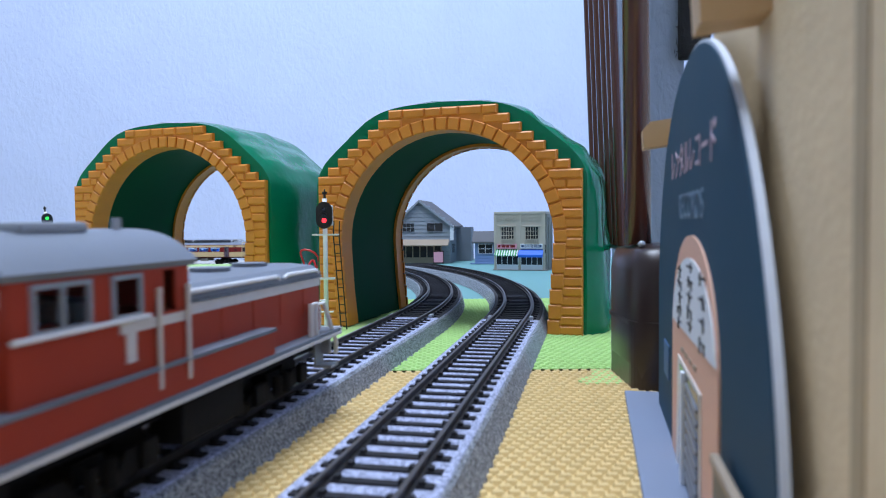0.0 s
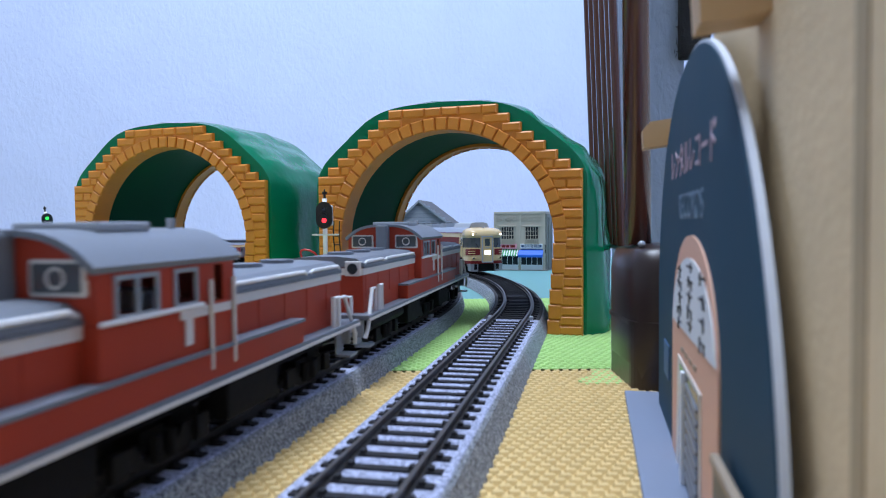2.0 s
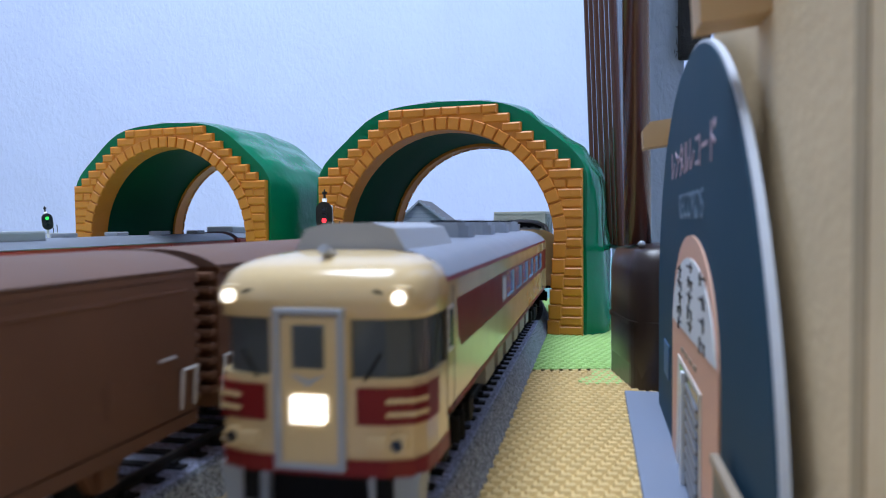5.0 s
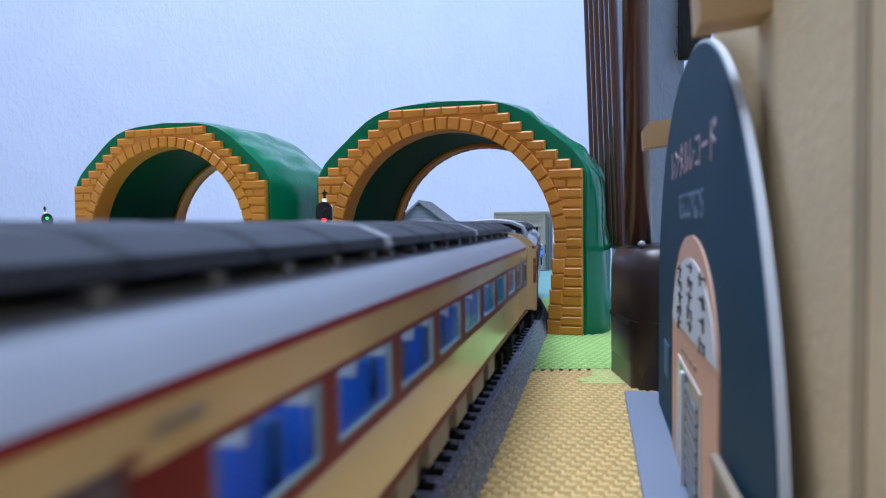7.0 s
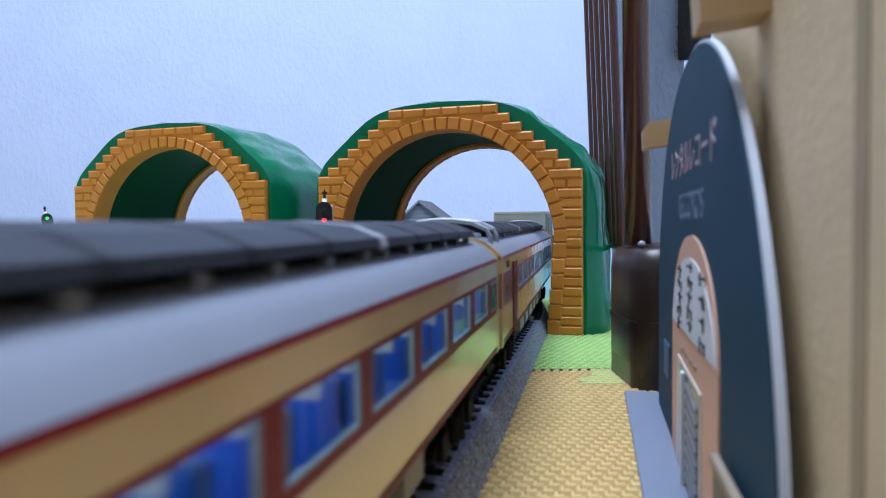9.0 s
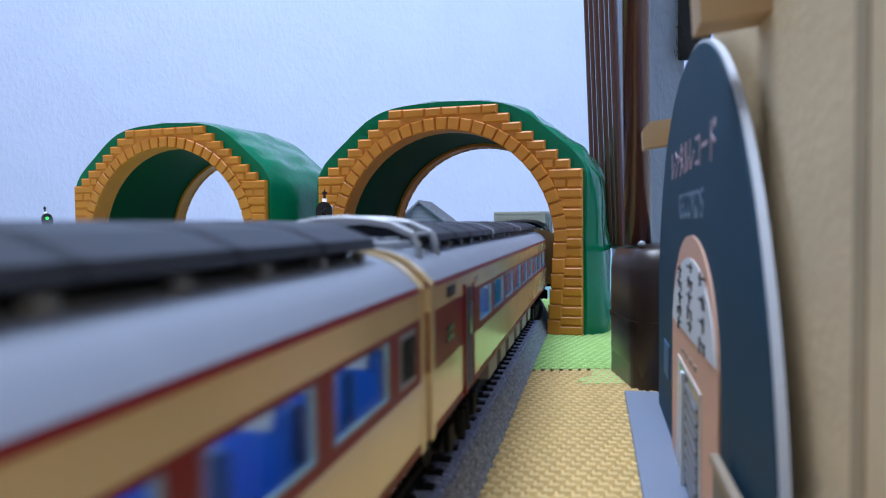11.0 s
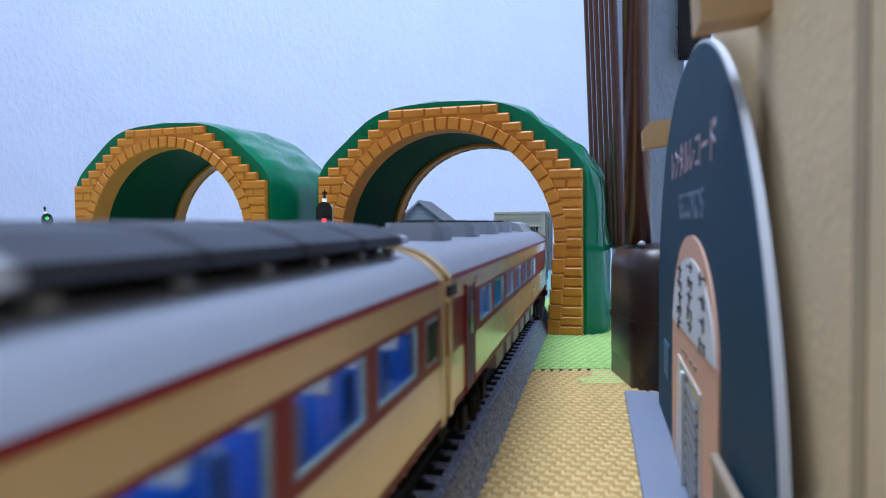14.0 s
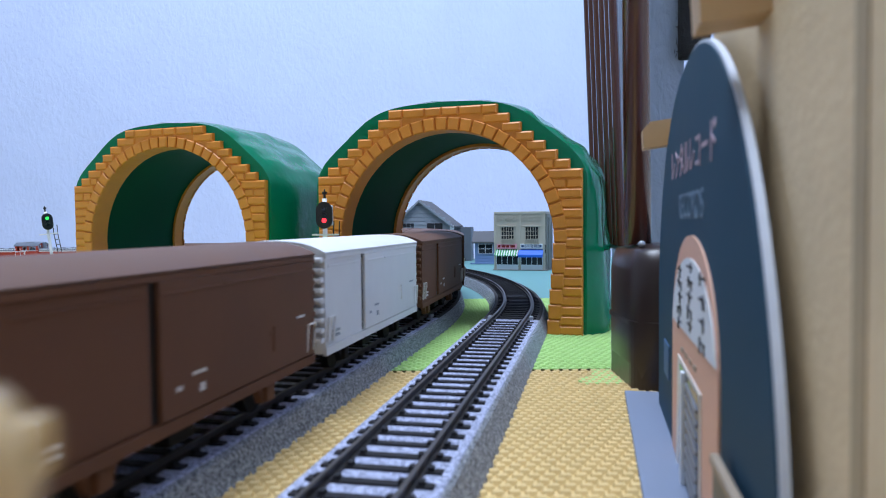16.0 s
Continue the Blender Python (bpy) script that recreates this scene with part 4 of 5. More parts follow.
def locomotive(label):
    """A centre-cab diesel locomotive: two hoods, cab, deck with handrails, three bogies."""
    ob = thing("diesel_locomotive", label, "locomotive", "diesel locomotives")
    part("deck", B(-18.2, 18.2, -110, 110, 13.6, 15.4, bev=0.3), ROOF_GREY, ob, "grey walkway deck")
    for s in (-1, 1):
        part("deck_line", B(*sorted((s * 18.0, s * 18.45)), -110, 110, 13.5, 14.4), CREAM_WHITE, ob, "white line along the deck edge")
        part("side_tank", B(*sorted((s * 12, s * 18.0)), -52, 62, 15.3, 21.0, bev=0.4), RED, ob, "red running-board box")
        part("tank_top", B(*sorted((s * 11.8, s * 18.3)), -52.5, 62.5, 20.8, 21.6), ROOF_GREY, ob)
    for d, y0, y1 in ((1, 24, 103), (-1, -103, -22)):
        side = [(-14, 15.3), (14, 15.3), (14, 31.2), (-14, 31.2)]
        hood = part("hood", P(side, y0, y1), RED, ob, "vermilion engine hood")
        part("hood_stripe", B(-14.25, 14.25, *sorted((y0, y1 + 0.3) if d > 0 else (y0 - 0.3, y1)), 28.6, 30.9), CREAM_WHITE, hood, "white stripe round the hood")
        top = [(-14.6, 31.0), (-14.2, 32.6), (-11.5, 34.4), (-5, 35.0), (5, 35.0), (11.5, 34.4), (14.2, 32.6), (14.6, 31.0)]
        part("hood_top", P(top, y0, y1 + 0.6 if d > 0 else y1), ROOF_GREY, hood, "grey hood roof")
        part("hood_shoulder", B(-14.5, 14.5, y0, y1, 30.9, 31.5), UNIT_DARK, hood)
        for s in (-1, 1):
            ym = (y0 + y1) / 2 + d * 12
            for a, b in ((y0 + 2, ym - 1.5), (ym + 1.5, y1 - 1)):
                part("roof_rail", tube([(s * 14.0, a, 32.4), (s * 14.3, a + 2, 33.2), (s * 14.3, b - 2, 33.2), (s * 14.0, b, 32.4)], 0.55), WHITE, hood, "white grab rail along the hood")
            for k in range(5):
                yy = y0 + 8 + k * (y1 - y0 - 16) / 4
                pane(10, 9, RED, hood, s * 13.9, yy, 22.8 + 2.4, "access_panel", 0.5)
        for k in range(3):
            part("fan_ring", R((0, y0 + 18 + k * 22, 34.8), (0, y0 + 18 + k * 22, 36.0), 5.0, 18), ROOF_GREY, hood)
        ye = y1 if d > 0 else y0
        for s in (-1, 1):
            lampbox = part("lamp_box", B(*sorted((s * 7.6, s * 13.4)), *sorted((ye - d * 2, ye + d * 1.0)), 28.2, 33.4, bev=0.5), CREAM_WHITE, hood)
            part("lamp_lens", R((s * 10.5, ye, 30.8), (s * 10.5, ye + d * 1.3, 30.8), 1.9, 14), DARK_GLASS, lampbox)
        # end railings
        e = d * 109
        for s in (-1, 1):
            part("end_rail", tube([(s * 16.8, d * 89, 15), (s * 16.8, d * 89, 24.4), (s * 16.8, d * 92.5, 24.4), (s * 16.8, d * 92.5, 15)], 0.85), WHITE, ob, "white hooped handrail")
            part("corner_rail", tube([(s * 16, e - d * 14, 15.4), (s * 16, e - d * 14, 23.6), (s * 16.4, e - d * 9, 23.8), (s * 17.2, e - d * 0.8, 11), (s * 16.6, e + d * 0.6, 7.6)], 0.7), WHITE, ob, "white sloping corner handrail")
            part("front_rail", tube([(s * 3.2, e, 13), (s * 3.2, e, 21.5), (s * 11.5, e, 21.5), (s * 11.5, e, 9.5)], 0.7), WHITE, ob, "white front handrail")
            part("uncoupling_lever", tube([(s * 4, e + d, 13.0), (s * 10, e + d * 1.4, 10.4), (s * 14, e + d, 13.0)], 0.45), WHITE, ob)
            part("step_plate", B(*sorted((s * 12.5, s * 17.6)), *sorted((e - d * 7, e - d * 0.4)), 4.2, 5.0), UNIT_GREY, ob)
            part("step_hanger", B(*sorted((s * 12.3, s * 12.9)), *sorted((e - d * 7, e - d * 0.4)), 4.2, 13.6), UNIT_GREY, ob)
        part("buffer_beam", B(-15.5, 15.5, *sorted((e - d * 2, e)), 7.6, 13.6, bev=0.4), UNIT_GREY, ob)
        coupler(ob, e - d * 2, d)
    # cab
    cab = part("cab", B(-17.2, 17.2, -22, 24, 15.4, 31.0, bev=0.5), RED, ob, "vermilion centre cab")
    part("cab_header", B(-17.2, 17.2, -22, 24, 38.4, 40.2), RED, cab)
    for a, b in ((-22, -20.8), (22.8, 24)):
        part("cab_end", B(-17.2, 17.2, a, b, 31.0, 38.4), RED, cab)
    for s in (-1, 1):
        for a, b in ((-20.8, -18), (-5, 0), (8.5, 15.4), (19.4, 22.8)):
            part("cab_pillar", B(*sorted((s * 16.0, s * 17.2)), a, b, 31.0, 38.4), RED, cab)
    part("control_desk", B(-13, 13, -4, 6, 31, 34.5, bev=0.6), UNIT_GREY, cab)
    rp = roof_profile(18.2, 40.0, 46.0)
    part("cab_roof", P([*rp, *[(x * 0.955, z - 1.1) for x, z in reversed(rp)]], -24, 26), ROOF_GREY, cab, "grey arched cab roof")
    for d, ye in ((1, 24), (-1, -22)):
        part("cab_gable", P([(x * 0.94, z - 0.7) for x, z in rp] + [(16.4, 38), (-16.4, 38)], *sorted((ye - d * 1, ye + d * 0.4))), RED, cab)
        for s in (-1, 1):
            fr = part("window_frame", B(*sorted((s * 5.0, s * 15.6)), *sorted((ye - d, ye + d * 0.7)), 35.2, 42.6 - 1.2, bev=0.7), CREAM_WHITE, cab, "pale cab window frame")
            part("window_pane", B(*sorted((s * 5.7, s * 14.9)), *sorted((ye - d, ye + d * 0.9)), 35.9, 40.7, bev=0.4), SCREEN, fr)
            rg = [(s * 10.3 + 1.6 * math.cos(a * math.tau / 16), ye + d * 1.0, 38.3 + 1.6 * math.sin(a * math.tau / 16)) for a in range(17)]
            part("clear_view_ring", tube(rg, 0.22), CREAM_WHITE, fr)
        part("exhaust_duct", B(-2.6, 2.6, *sorted((ye, ye + d * 6)), 32, 45.8, bev=0.9), ROOF_GREY, cab, "grey exhaust duct before the cab")
    for s in (-1, 1):
        for a, b, z0, z1 in ((-18, -5, 31.0, 38.4), (0, 8.5, 31.0, 38.4)):
            bm = bmesh.new()
            mid_post = [(a + b) / 2] if b - a > 10 else []
            for y in (a + 0.4, b - 0.4, *mid_post):
                box(bm, *sorted((s * 16.9, s * 17.6)), y - 0.4, y + 0.4, z0, z1)
            for z in (z0 + 0.4, z1 - 0.4):
                box(bm, *sorted((s * 16.92, s * 17.58)), a, b, z - 0.4, z + 0.4)
            fr = part("side_window", bm, UNIT_GREY, cab)
            part("window_pane", B(*sorted((s * 16.5, s * 16.8)), a + 0.8, b - 0.8, z0 + 0.8, z1 - 0.8), GLASS, fr)
        part("cab_door", B(*sorted((s * 17.0, s * 17.5)), 13.2, 21.6, 16.2, 30.9), RED, cab)
        part("door_pane", B(*sorted((s * 16.6, s * 16.9)), 15.4, 19.4, 31.0, 38.4), GLASS, cab)
        for y in (12.6, 22.4):
            part("door_rail", tube([(s * 18.0, y, 17.5), (s * 18.0, y, 35.5)], 0.5), CREAM_WHITE, cab, "pale door handrail")
        part("cab_stripe", B(*sorted((s * 17.1, s * 17.55)), 2, 24.3, 28.6, 30.4), CREAM_WHITE, cab, "white stripe on the cab side")
        part("gutter_line", tube([(s * 17.7, -22, 30.9), (s * 17.7, 10, 30.9)], 0.5), WHITE, cab)
        for a, b, z0, z1 in ((3.6, 6.2, 23.6, 28.7), (11.2, 12.2, 15.9, 19.0), (23.0, 23.9, 15.9, 19.0)):
            part("step_marking", B(*sorted((s * 17.1, s * 17.6 if z0 > 15 else s * 18.6)), a, b, z0, z1), CREAM_WHITE, cab)
        part("plate", B(*sorted((s * 17.1, s * 17.4)), -14, -9, 18.4, 20.6), STEEL, cab)
    bm = bmesh.new()
    box(bm, -9, 9, -10, 6, 45.4, 47.2, bev=0.6)
    part("roof_hatch", bm, UNIT_GREY, cab)
    part("whistle", R((6, 18, 45), (6, 18, 48), 0.9, 10), SILVER, cab)
    for y in (-74, 0, 74):
        bogie(ob, y, 28)
    for s in (-1, 1):
        part("fuel_tank", B(*sorted((s * 9, s * 16.4)), -46, -22, 4.4, 13.6, bev=0.6), BLACK, ob)
        part("fuel_tank", B(*sorted((s * 9, s * 16.4)), 22, 48, 4.4, 13.6, bev=0.6), BLACK, ob)
        part("air_tank", R((s * 14, -100, 10.5), (s * 14, -52, 10.5), 2.2, 10), BLACK, ob)
    part("frame_beam", B(-12, 12, -109, 109, 9.5, 13.7), BLACK, ob)
    return ob


def wagon(body, roof, label):
    """A long-side-door covered goods wagon on two axles."""
    ob = thing("goods_wagon", label, "goods wagon", "covered goods wagons")
    hl, w = 56.5, 16.6
    shell = part("body", B(-w, w, -hl, hl, 8.6, 38.6, bev=0.4), body, ob)
    rp = roof_profile(w + 0.9, 38.3, 41.6)
    part("roof", P([*rp, (w + 0.9, 37.9), (-w - 0.9, 37.9)], -hl - 0.9, hl + 0.9), roof, ob)
    for s in (-1, 1):
        # three door leaves: a black strip as the shade of a deep gap behind the rear one, a fine seam between the
        # others
        for a, b, jut in ((-hl + 2.0, -hl + 35.0, 0.3), (-hl + 37.2, 4.0, 1.0), (4.3, hl - 2.0, 0.8)):
            leaf = part("sliding_door", B(*sorted((s * (w - 0.4), s * (w + jut))), a, b, 11.0, 36.4, bev=0.15), body, ob)
            part("leaf_rail", B(*sorted((s * (w - 0.2), s * (w + jut + 0.25))), a + 1, b - 1, 33.8, 34.4, bev=0.1), body, leaf)
        part("door_gap", B(*sorted((s * (w - 0.6), s * (w + 0.05))), -hl + 35.0, -hl + 37.2, 11.0, 36.4), SIGNAL_BLACK, ob)
        part("door_rail", B(*sorted((s * (w - 0.3), s * (w + 0.9))), -hl, hl, 36.5, 37.7), body, ob)
        part("sill", B(*sorted((s * (w - 0.3), s * (w + 0.7))), -hl, hl, 8.2, 10.6), body, ob)
        for y in (-hl + 1, hl - 1):
            part("corner_post", B(*sorted((s * (w - 0.3), s * (w + 0.5))), y - 1, y + 1, 8.4, 37.9), body, ob)
        for y, z, h in ((-13.5, 15.6, 0.9), (-6, 17.6, 0.7), (-5, 14.0, 1.6), (-48, 14.4, 0.6), (-48, 13.0, 0.6), (46, 22.0, 0.5)):
            part("marking", B(*sorted((s * w, s * (w + 1.08))), y - (1.0 if h > 0.8 else 2.6), y + (1.0 if h > 0.8 else 2.6), z, z + h), CREAM_WHITE if body is BROWN else UNIT_GREY, ob, "small painted markings")
        part("door_latch", B(*sorted((s * w, s * (w + 0.95))), 27, 31, 20, 21, bev=0.2), body, ob)
        part("latch_bar", tube([(s * (w + 0.9), 29, 16), (s * (w + 0.9), 29, 22)], 0.3), body, ob)
        for y in (-hl + 3.6, hl - 3.6):
            part("step_hoop", tube([(s * (w + 0.7), y - 2.4, 12.0), (s * (w + 1.3), y - 2.4, 19.4), (s * (w + 1.3), y + 2.4, 19.4), (s * (w + 0.7), y + 2.4, 12.0)], 0.4), CREAM_WHITE if body is BROWN else WHITE, ob, "pale wire step")
        for y in (-32, 32):
            bm = bmesh.new()
            prism(bm, [(y - 9, 8.6), (y - 5, 6.6), (y - 2.6, 3.0), (y + 2.6, 3.0), (y + 5, 6.6), (y + 9, 8.6)], *sorted((s * 12.2, s * 14.0)), axis="x")
            box(bm, *sorted((s * 13.4, s * 15.2)), y - 2.2, y + 2.2, 3.2, 7.2, bev=0.5)
            part("axle_guard", bm, body if body is BROWN else BLACK, ob)
    for d in (-1, 1):
        y = d * hl
        for k in range(9):
            z = 12 + k * 2.9
            part("end_rib", B(-w - 0.2, w + 0.2, *sorted((y - d * 1.4, y + d * 2.5)), z, z + 1.6, bev=0.6), body, ob)
        coupler(ob, y - d * 1, d)
    for y in (-32, 32):
        bm = bmesh.new()
        for s in (-1, 1):
            rod(bm, (s * 7.5, y, 5.4), (s * 10.2, y, 5.4), 5.4, 20)
        rod(bm, (-13, y, 5.4), (13, y, 5.4), 1.2, 8)
        part("wheelset", bm, BLACK, ob)
    bm = bmesh.new()
    box(bm, -9, 9, -18, 18, 4.6, 8.8)
    box(bm, 10, 14, -12, -2, 4.0, 8.8, bev=0.5)
    rod(bm, (-12, -22, 6.4), (-12, 10, 6.4), 2.0, 10)
    part("brake_gear", bm, BLACK, ob)
    return ob


def commuter_car(length, cab, label):
    ob = thing("commuter_car", label, "train car", "red commuter railcars")
    hl, w = length / 2, 17.0
    for s in (-1, 1):
        part("lower_side", B(*sorted((s * (w - 1), s * w)), -hl, hl, 9.2, 22.0), COMM_RED, ob)
        part("upper_side", B(*sorted((s * (w - 1), s * w)), -hl, hl, 32.0, 36.0), COMM_RED, ob)
        n = 15
        pitch = (length - 16) / n
        edges = [-hl]
        for k in range(n):
            c = -hl + 8 + (k + 0.5) * pitch
            wide = 10.0 if k % 5 else 6.0
            edges += [c - wide / 2, c + wide / 2]
            pane(wide, 10.0, GLASS, ob, s * (w - 0.6), c, 27.0)
        edges.append(hl)
        for a, b in zip(edges[::2], edges[1::2]):
            part("pillar", B(*sorted((s * (w - 1), s * w)), a, b, 22.0, 32.0), COMM_RED, ob)
        for k in (0, 5, 10):
            y = -hl + 8 + (k + 0.5) * pitch
            part("door_leaf", B(*sorted((s * w, s * (w + 0.9))), y - 6, y + 6, 10, 21.6, bev=0.3), COMM_RED, ob, "red hung sliding door")
            part("door_rail", B(*sorted((s * w, s * (w + 0.9))), y - 12, y + 6, 32.4, 34.6, bev=0.3), COMM_RED, ob)
    part("floor_plate", B(-w + 1.1, w - 1.1, -hl, hl, 9.0, 10.6), BLACK, ob)
    part("roof", P([*roof_profile(w + 0.4, 35.8, 40.6), (w, 35.2), (-w, 35.2)], -hl, hl), ROOF_GREY, ob)
    part("light_strip", B(-9, 9, -hl + 8, hl - 8, 34.4, 35.0), LED_CABIN, ob, "lit cabin light strip")
    # added white block down the middle, a bright backdrop for the windows
    part("bright_backing", B(-6, 6, -hl + 8, hl - 8, 23.0, 34.2), WHITE, ob, "white block added inside to brighten the windows")
    part("bench", B(-15.5, 15.5, -hl + 8, hl - 8, 13, 23.4, bev=0.8), BLUE_SEAT, ob, "blue bench seats")
    for d in (-1, 1):
        part("end_wall", P([*roof_profile(w, 35.6, 40.2), (w, 9.0), (-w, 9.0)], *sorted((d * (hl - 1.5), d * hl))), COMM_RED, ob)
        for s in (-1, 1):
            part("end_window", B(*sorted((s * 7, s * 15)), *sorted((d * (hl - 1), d * (hl + 0.3))), 24, 33, bev=0.4), DARK_GLASS, ob)
            if cab == d:
                part("tail_light", R((s * 13, d * (hl - 1), 35.4), (s * 13, d * (hl + 0.8), 35.4), 1.5, 12), LED_WHITE, ob)
        part("gangway", B(-5, 5, *sorted((d * (hl - 1), d * (hl + 1.6))), 11, 33, bev=0.6), COMM_RED, ob)
        bogie(ob, d * (hl - 34), 26)
        coupler(ob, d * (hl - 4), d)
    for k in range(5):
        y = -hl + 24 + k * (length - 48) / 4
        v = part("roof_vent", B(-4.5, 4.5, y - 5, y + 5, 40.0, 43.0, bev=0.7), UNIT_GREY, ob)
    part("cooling_unit", B(-11, 11, -hl + 4, -hl + 16 + 26, 39, 44.5, bev=1.2), UNIT_GREY, ob)
    return ob

# ---- the wooden station beside the track ----
BESIDE = Matrix.Rotation(-YAW, 4, "Z")


def beside(ob, x=0.0, y=0.0, z=0.0):
    """Stands a thing in the frame that runs along the straight track."""
    ob.matrix_basis = BESIDE @ Matrix.Translation(Vector((x, y, z)) * MM)
    return ob


board = thing("base_board", "flat blue-grey card base under the station", "base board")
part("card", B(9.4, 95, -120, 231, -0.2, 1.6, bev=0.3), GREY_CARD, board)
beside(board)

station = thing("model_station", "raw fibreboard model station wall with plywood beams", "model building")
part("wall", B(23, 28, -90, 227, 1.6, 86), MDF, station, "raw tan fibreboard wall")
part("upper_wall", B(23.2, 28, -90, 148, 85.8, 130), MDF, station)
part("end_strip", B(22.2, 23.2, 222, 228, 1.6, 84), PLY, station, "pale plywood corner strip")
for y, x0, z0 in ((224, 14.6, 78.5), (104, 14.0, 83.0), (20, 14.0, 83.0)):
    bm = bmesh.new()
    prism(bm, [(x0, z0), (30, z0 + 2), (30, z0 + 9.5), (x0 + 2, z0 + 8.0), (x0 - 0.3, z0 + 5.5)], y - 4, y + 4)
    part("beam", bm, PLY, station, "pale plywood roof beam")
part("seam_strip", B(22.85, 23.3, 66.2, 69.4, 1.6, 85), SEAM, station, "dark seam between two boards")
beside(station)


def arch_shape(c, half, top, spring, n=24, far_spring=None):
    far_spring = spring if far_spring is None else far_spring
    pts = [(c - half, 0.0)]
    for k in range(n + 1):
        a = math.pi - math.pi * k / n
        x, z = math.cos(a), math.sin(a)
        base = spring if x < 0 else far_spring
        pts.append((c + half * math.copysign(abs(x) ** 0.96, x), base + (top - base) * z))
    return pts + [(c + half, 0.0)]


def face(prof, x0, x1):
    bm = bmesh.new()
    prism(bm, prof, x0, x1, axis="x")
    return bm


sign = thing("arched_sign_board", "navy arched board with peach doorway and pale edge", "sign board")
part("board", face(arch_shape(147.5, 70.6, 90.4, 10, 60, 34), 19.2, 20.3), BOARD_EDGE, sign, "pale cut edge of the board")
part("navy_face", face(arch_shape(147.5, 70.0, 89.8, 10, 60, 34), 18.9, 19.3), NAVY, sign, "dark navy printed face")
porch = part("peach_arch", face(arch_shape(144.5, 32, 53.5, 30), 18.5, 19.0), PEACH, sign, "peach arched doorway")
part("white_patch", face([(114.0, 33.2), *[(a, b) for a, b in arch_shape(144.5, 31.0, 49.0, 30)[1:-1] if b > 33.2], (175.0, 33.2)], 18.3, 18.6), SIGN_WHITE, porch, "white patch with three columns of dark writing")
rng = random.Random(11)
for col, zt, count in ((128, 46.5, 4), (144, 47.5, 5), (160, 46.0, 5)):
    # brushed strokes, too loose to read
    for k in range(count):
        z = zt - k * (11.5 / (count - 1))
        part("writing_bar", B(18.15, 18.35, col - rng.uniform(2.4, 4.4), col + rng.uniform(2.4, 4.4), z - 0.42, z), INK, porch)
        y = col + rng.uniform(-2.2, 2.2)
        part("writing_bar", B(18.13, 18.33, y - 0.5, y + 0.6, z - rng.uniform(1.2, 2.2), z + 0.7), INK, porch)
        if k % 2:
            y = col + rng.choice((-3, 3))
            part("writing_bar", P([(y - 0.5, z - 1.8), (y + 0.7, z - 1.8), (y + 1.6, z - 0.3), (y + 0.5, z - 0.3)], 18.14, 18.34, axis="x"), INK, porch)


def lettering(name, words, size, y, z, material, parent, spread=1.0):
    """Raised lettering on the face of the board, read from the track side."""
    fc = bpy.data.curves.new(name, "FONT")
    fc.body, fc.size, fc.extrude, fc.space_character = words, size * MM, 0.1 * MM, spread
    tx = new(name, fc)
    me = bpy.data.meshes.new_from_object(tx.evaluated_get(bpy.context.evaluated_depsgraph_get()))
    bpy.data.objects.remove(tx)
    me.materials.clear()
    me.materials.append(material)
    o = new(name, me)
    o.parent = parent
    o.matrix_basis = Matrix.Translation(Vector((18.85, y, z)) * MM) @ Matrix(((0, 0, -1, 0), (-1, 0, 0, 0), (0, 1, 0, 0), (0, 0, 0, 1)))
    return o


lettering("pink_lettering", "レンタルレコード", 8.4, 183.5, 66.6, PINK_INK, sign, 0.98)
lettering("small_lettering", "RECORDS", 8.0, 167, 56.8, PALE_INK, sign, 1.05)
door = part("doorway", face([(129, 1.6), (129, 25.5), (163, 26.5), (166, 1.6)], 18.2, 18.7), CREAM_WHITE, porch, "pale door frame")
part("door_gap", face([(131, 1.8), (131, 24.6), (158, 25.4), (160, 1.8)], 18.05, 18.3), DARK_GLASS, door)
for k in range(8):
    part("door_slat", P([(132, 3.0 + k * 2.6), (147, 4.6 + k * 2.6), (147, 5.4 + k * 2.6), (132, 3.8 + k * 2.6)], 17.7, 18.2, axis="x"), STEEL, door)
part("door_post", B(17.4, 18.3, 149, 152, 1.8, 25.0), SIGN_WHITE, door)
part("poster", B(18.6, 18.95, 187, 199, 15, 24), POSTER, sign, "small blue poster")
for k in range(4):
    part("small_writing_bar", B(18.35, 18.55, 136 + k * 6.2, 139.6 + k * 6.2, 28.0, 29.0), TAN, porch)
beside(sign)

easel = thing("standing_notice", "dark notice plate with pale upper edge before the board", "notice board")
part("plate", B(16.9, 17.7, 62, 107, 1.6, 20.4, bev=0.2), SIGNAL_BLACK, easel)
part("edge_strip", B(16.6, 17.9, 62, 108, 20.4, 22.0, bev=0.3), TAN, easel, "pale wooden edge")
part("leg", B(16.6, 17.9, 104.5, 108, 1.6, 15), CREAM_WHITE, easel)
beside(easel)


# ---- brown stand with slats, and the wall end beside it ----


def rounded(w, d, r, n=8):
    """A rectangle outline from the origin with round corners."""
    return [p for cx, cy, a in ((w - r, r, -90), (w - r, d - r, 0), (r, d - r, 90), (r, r, 180)) for p in arc(cx, cy, r, a, a + 90, n)]


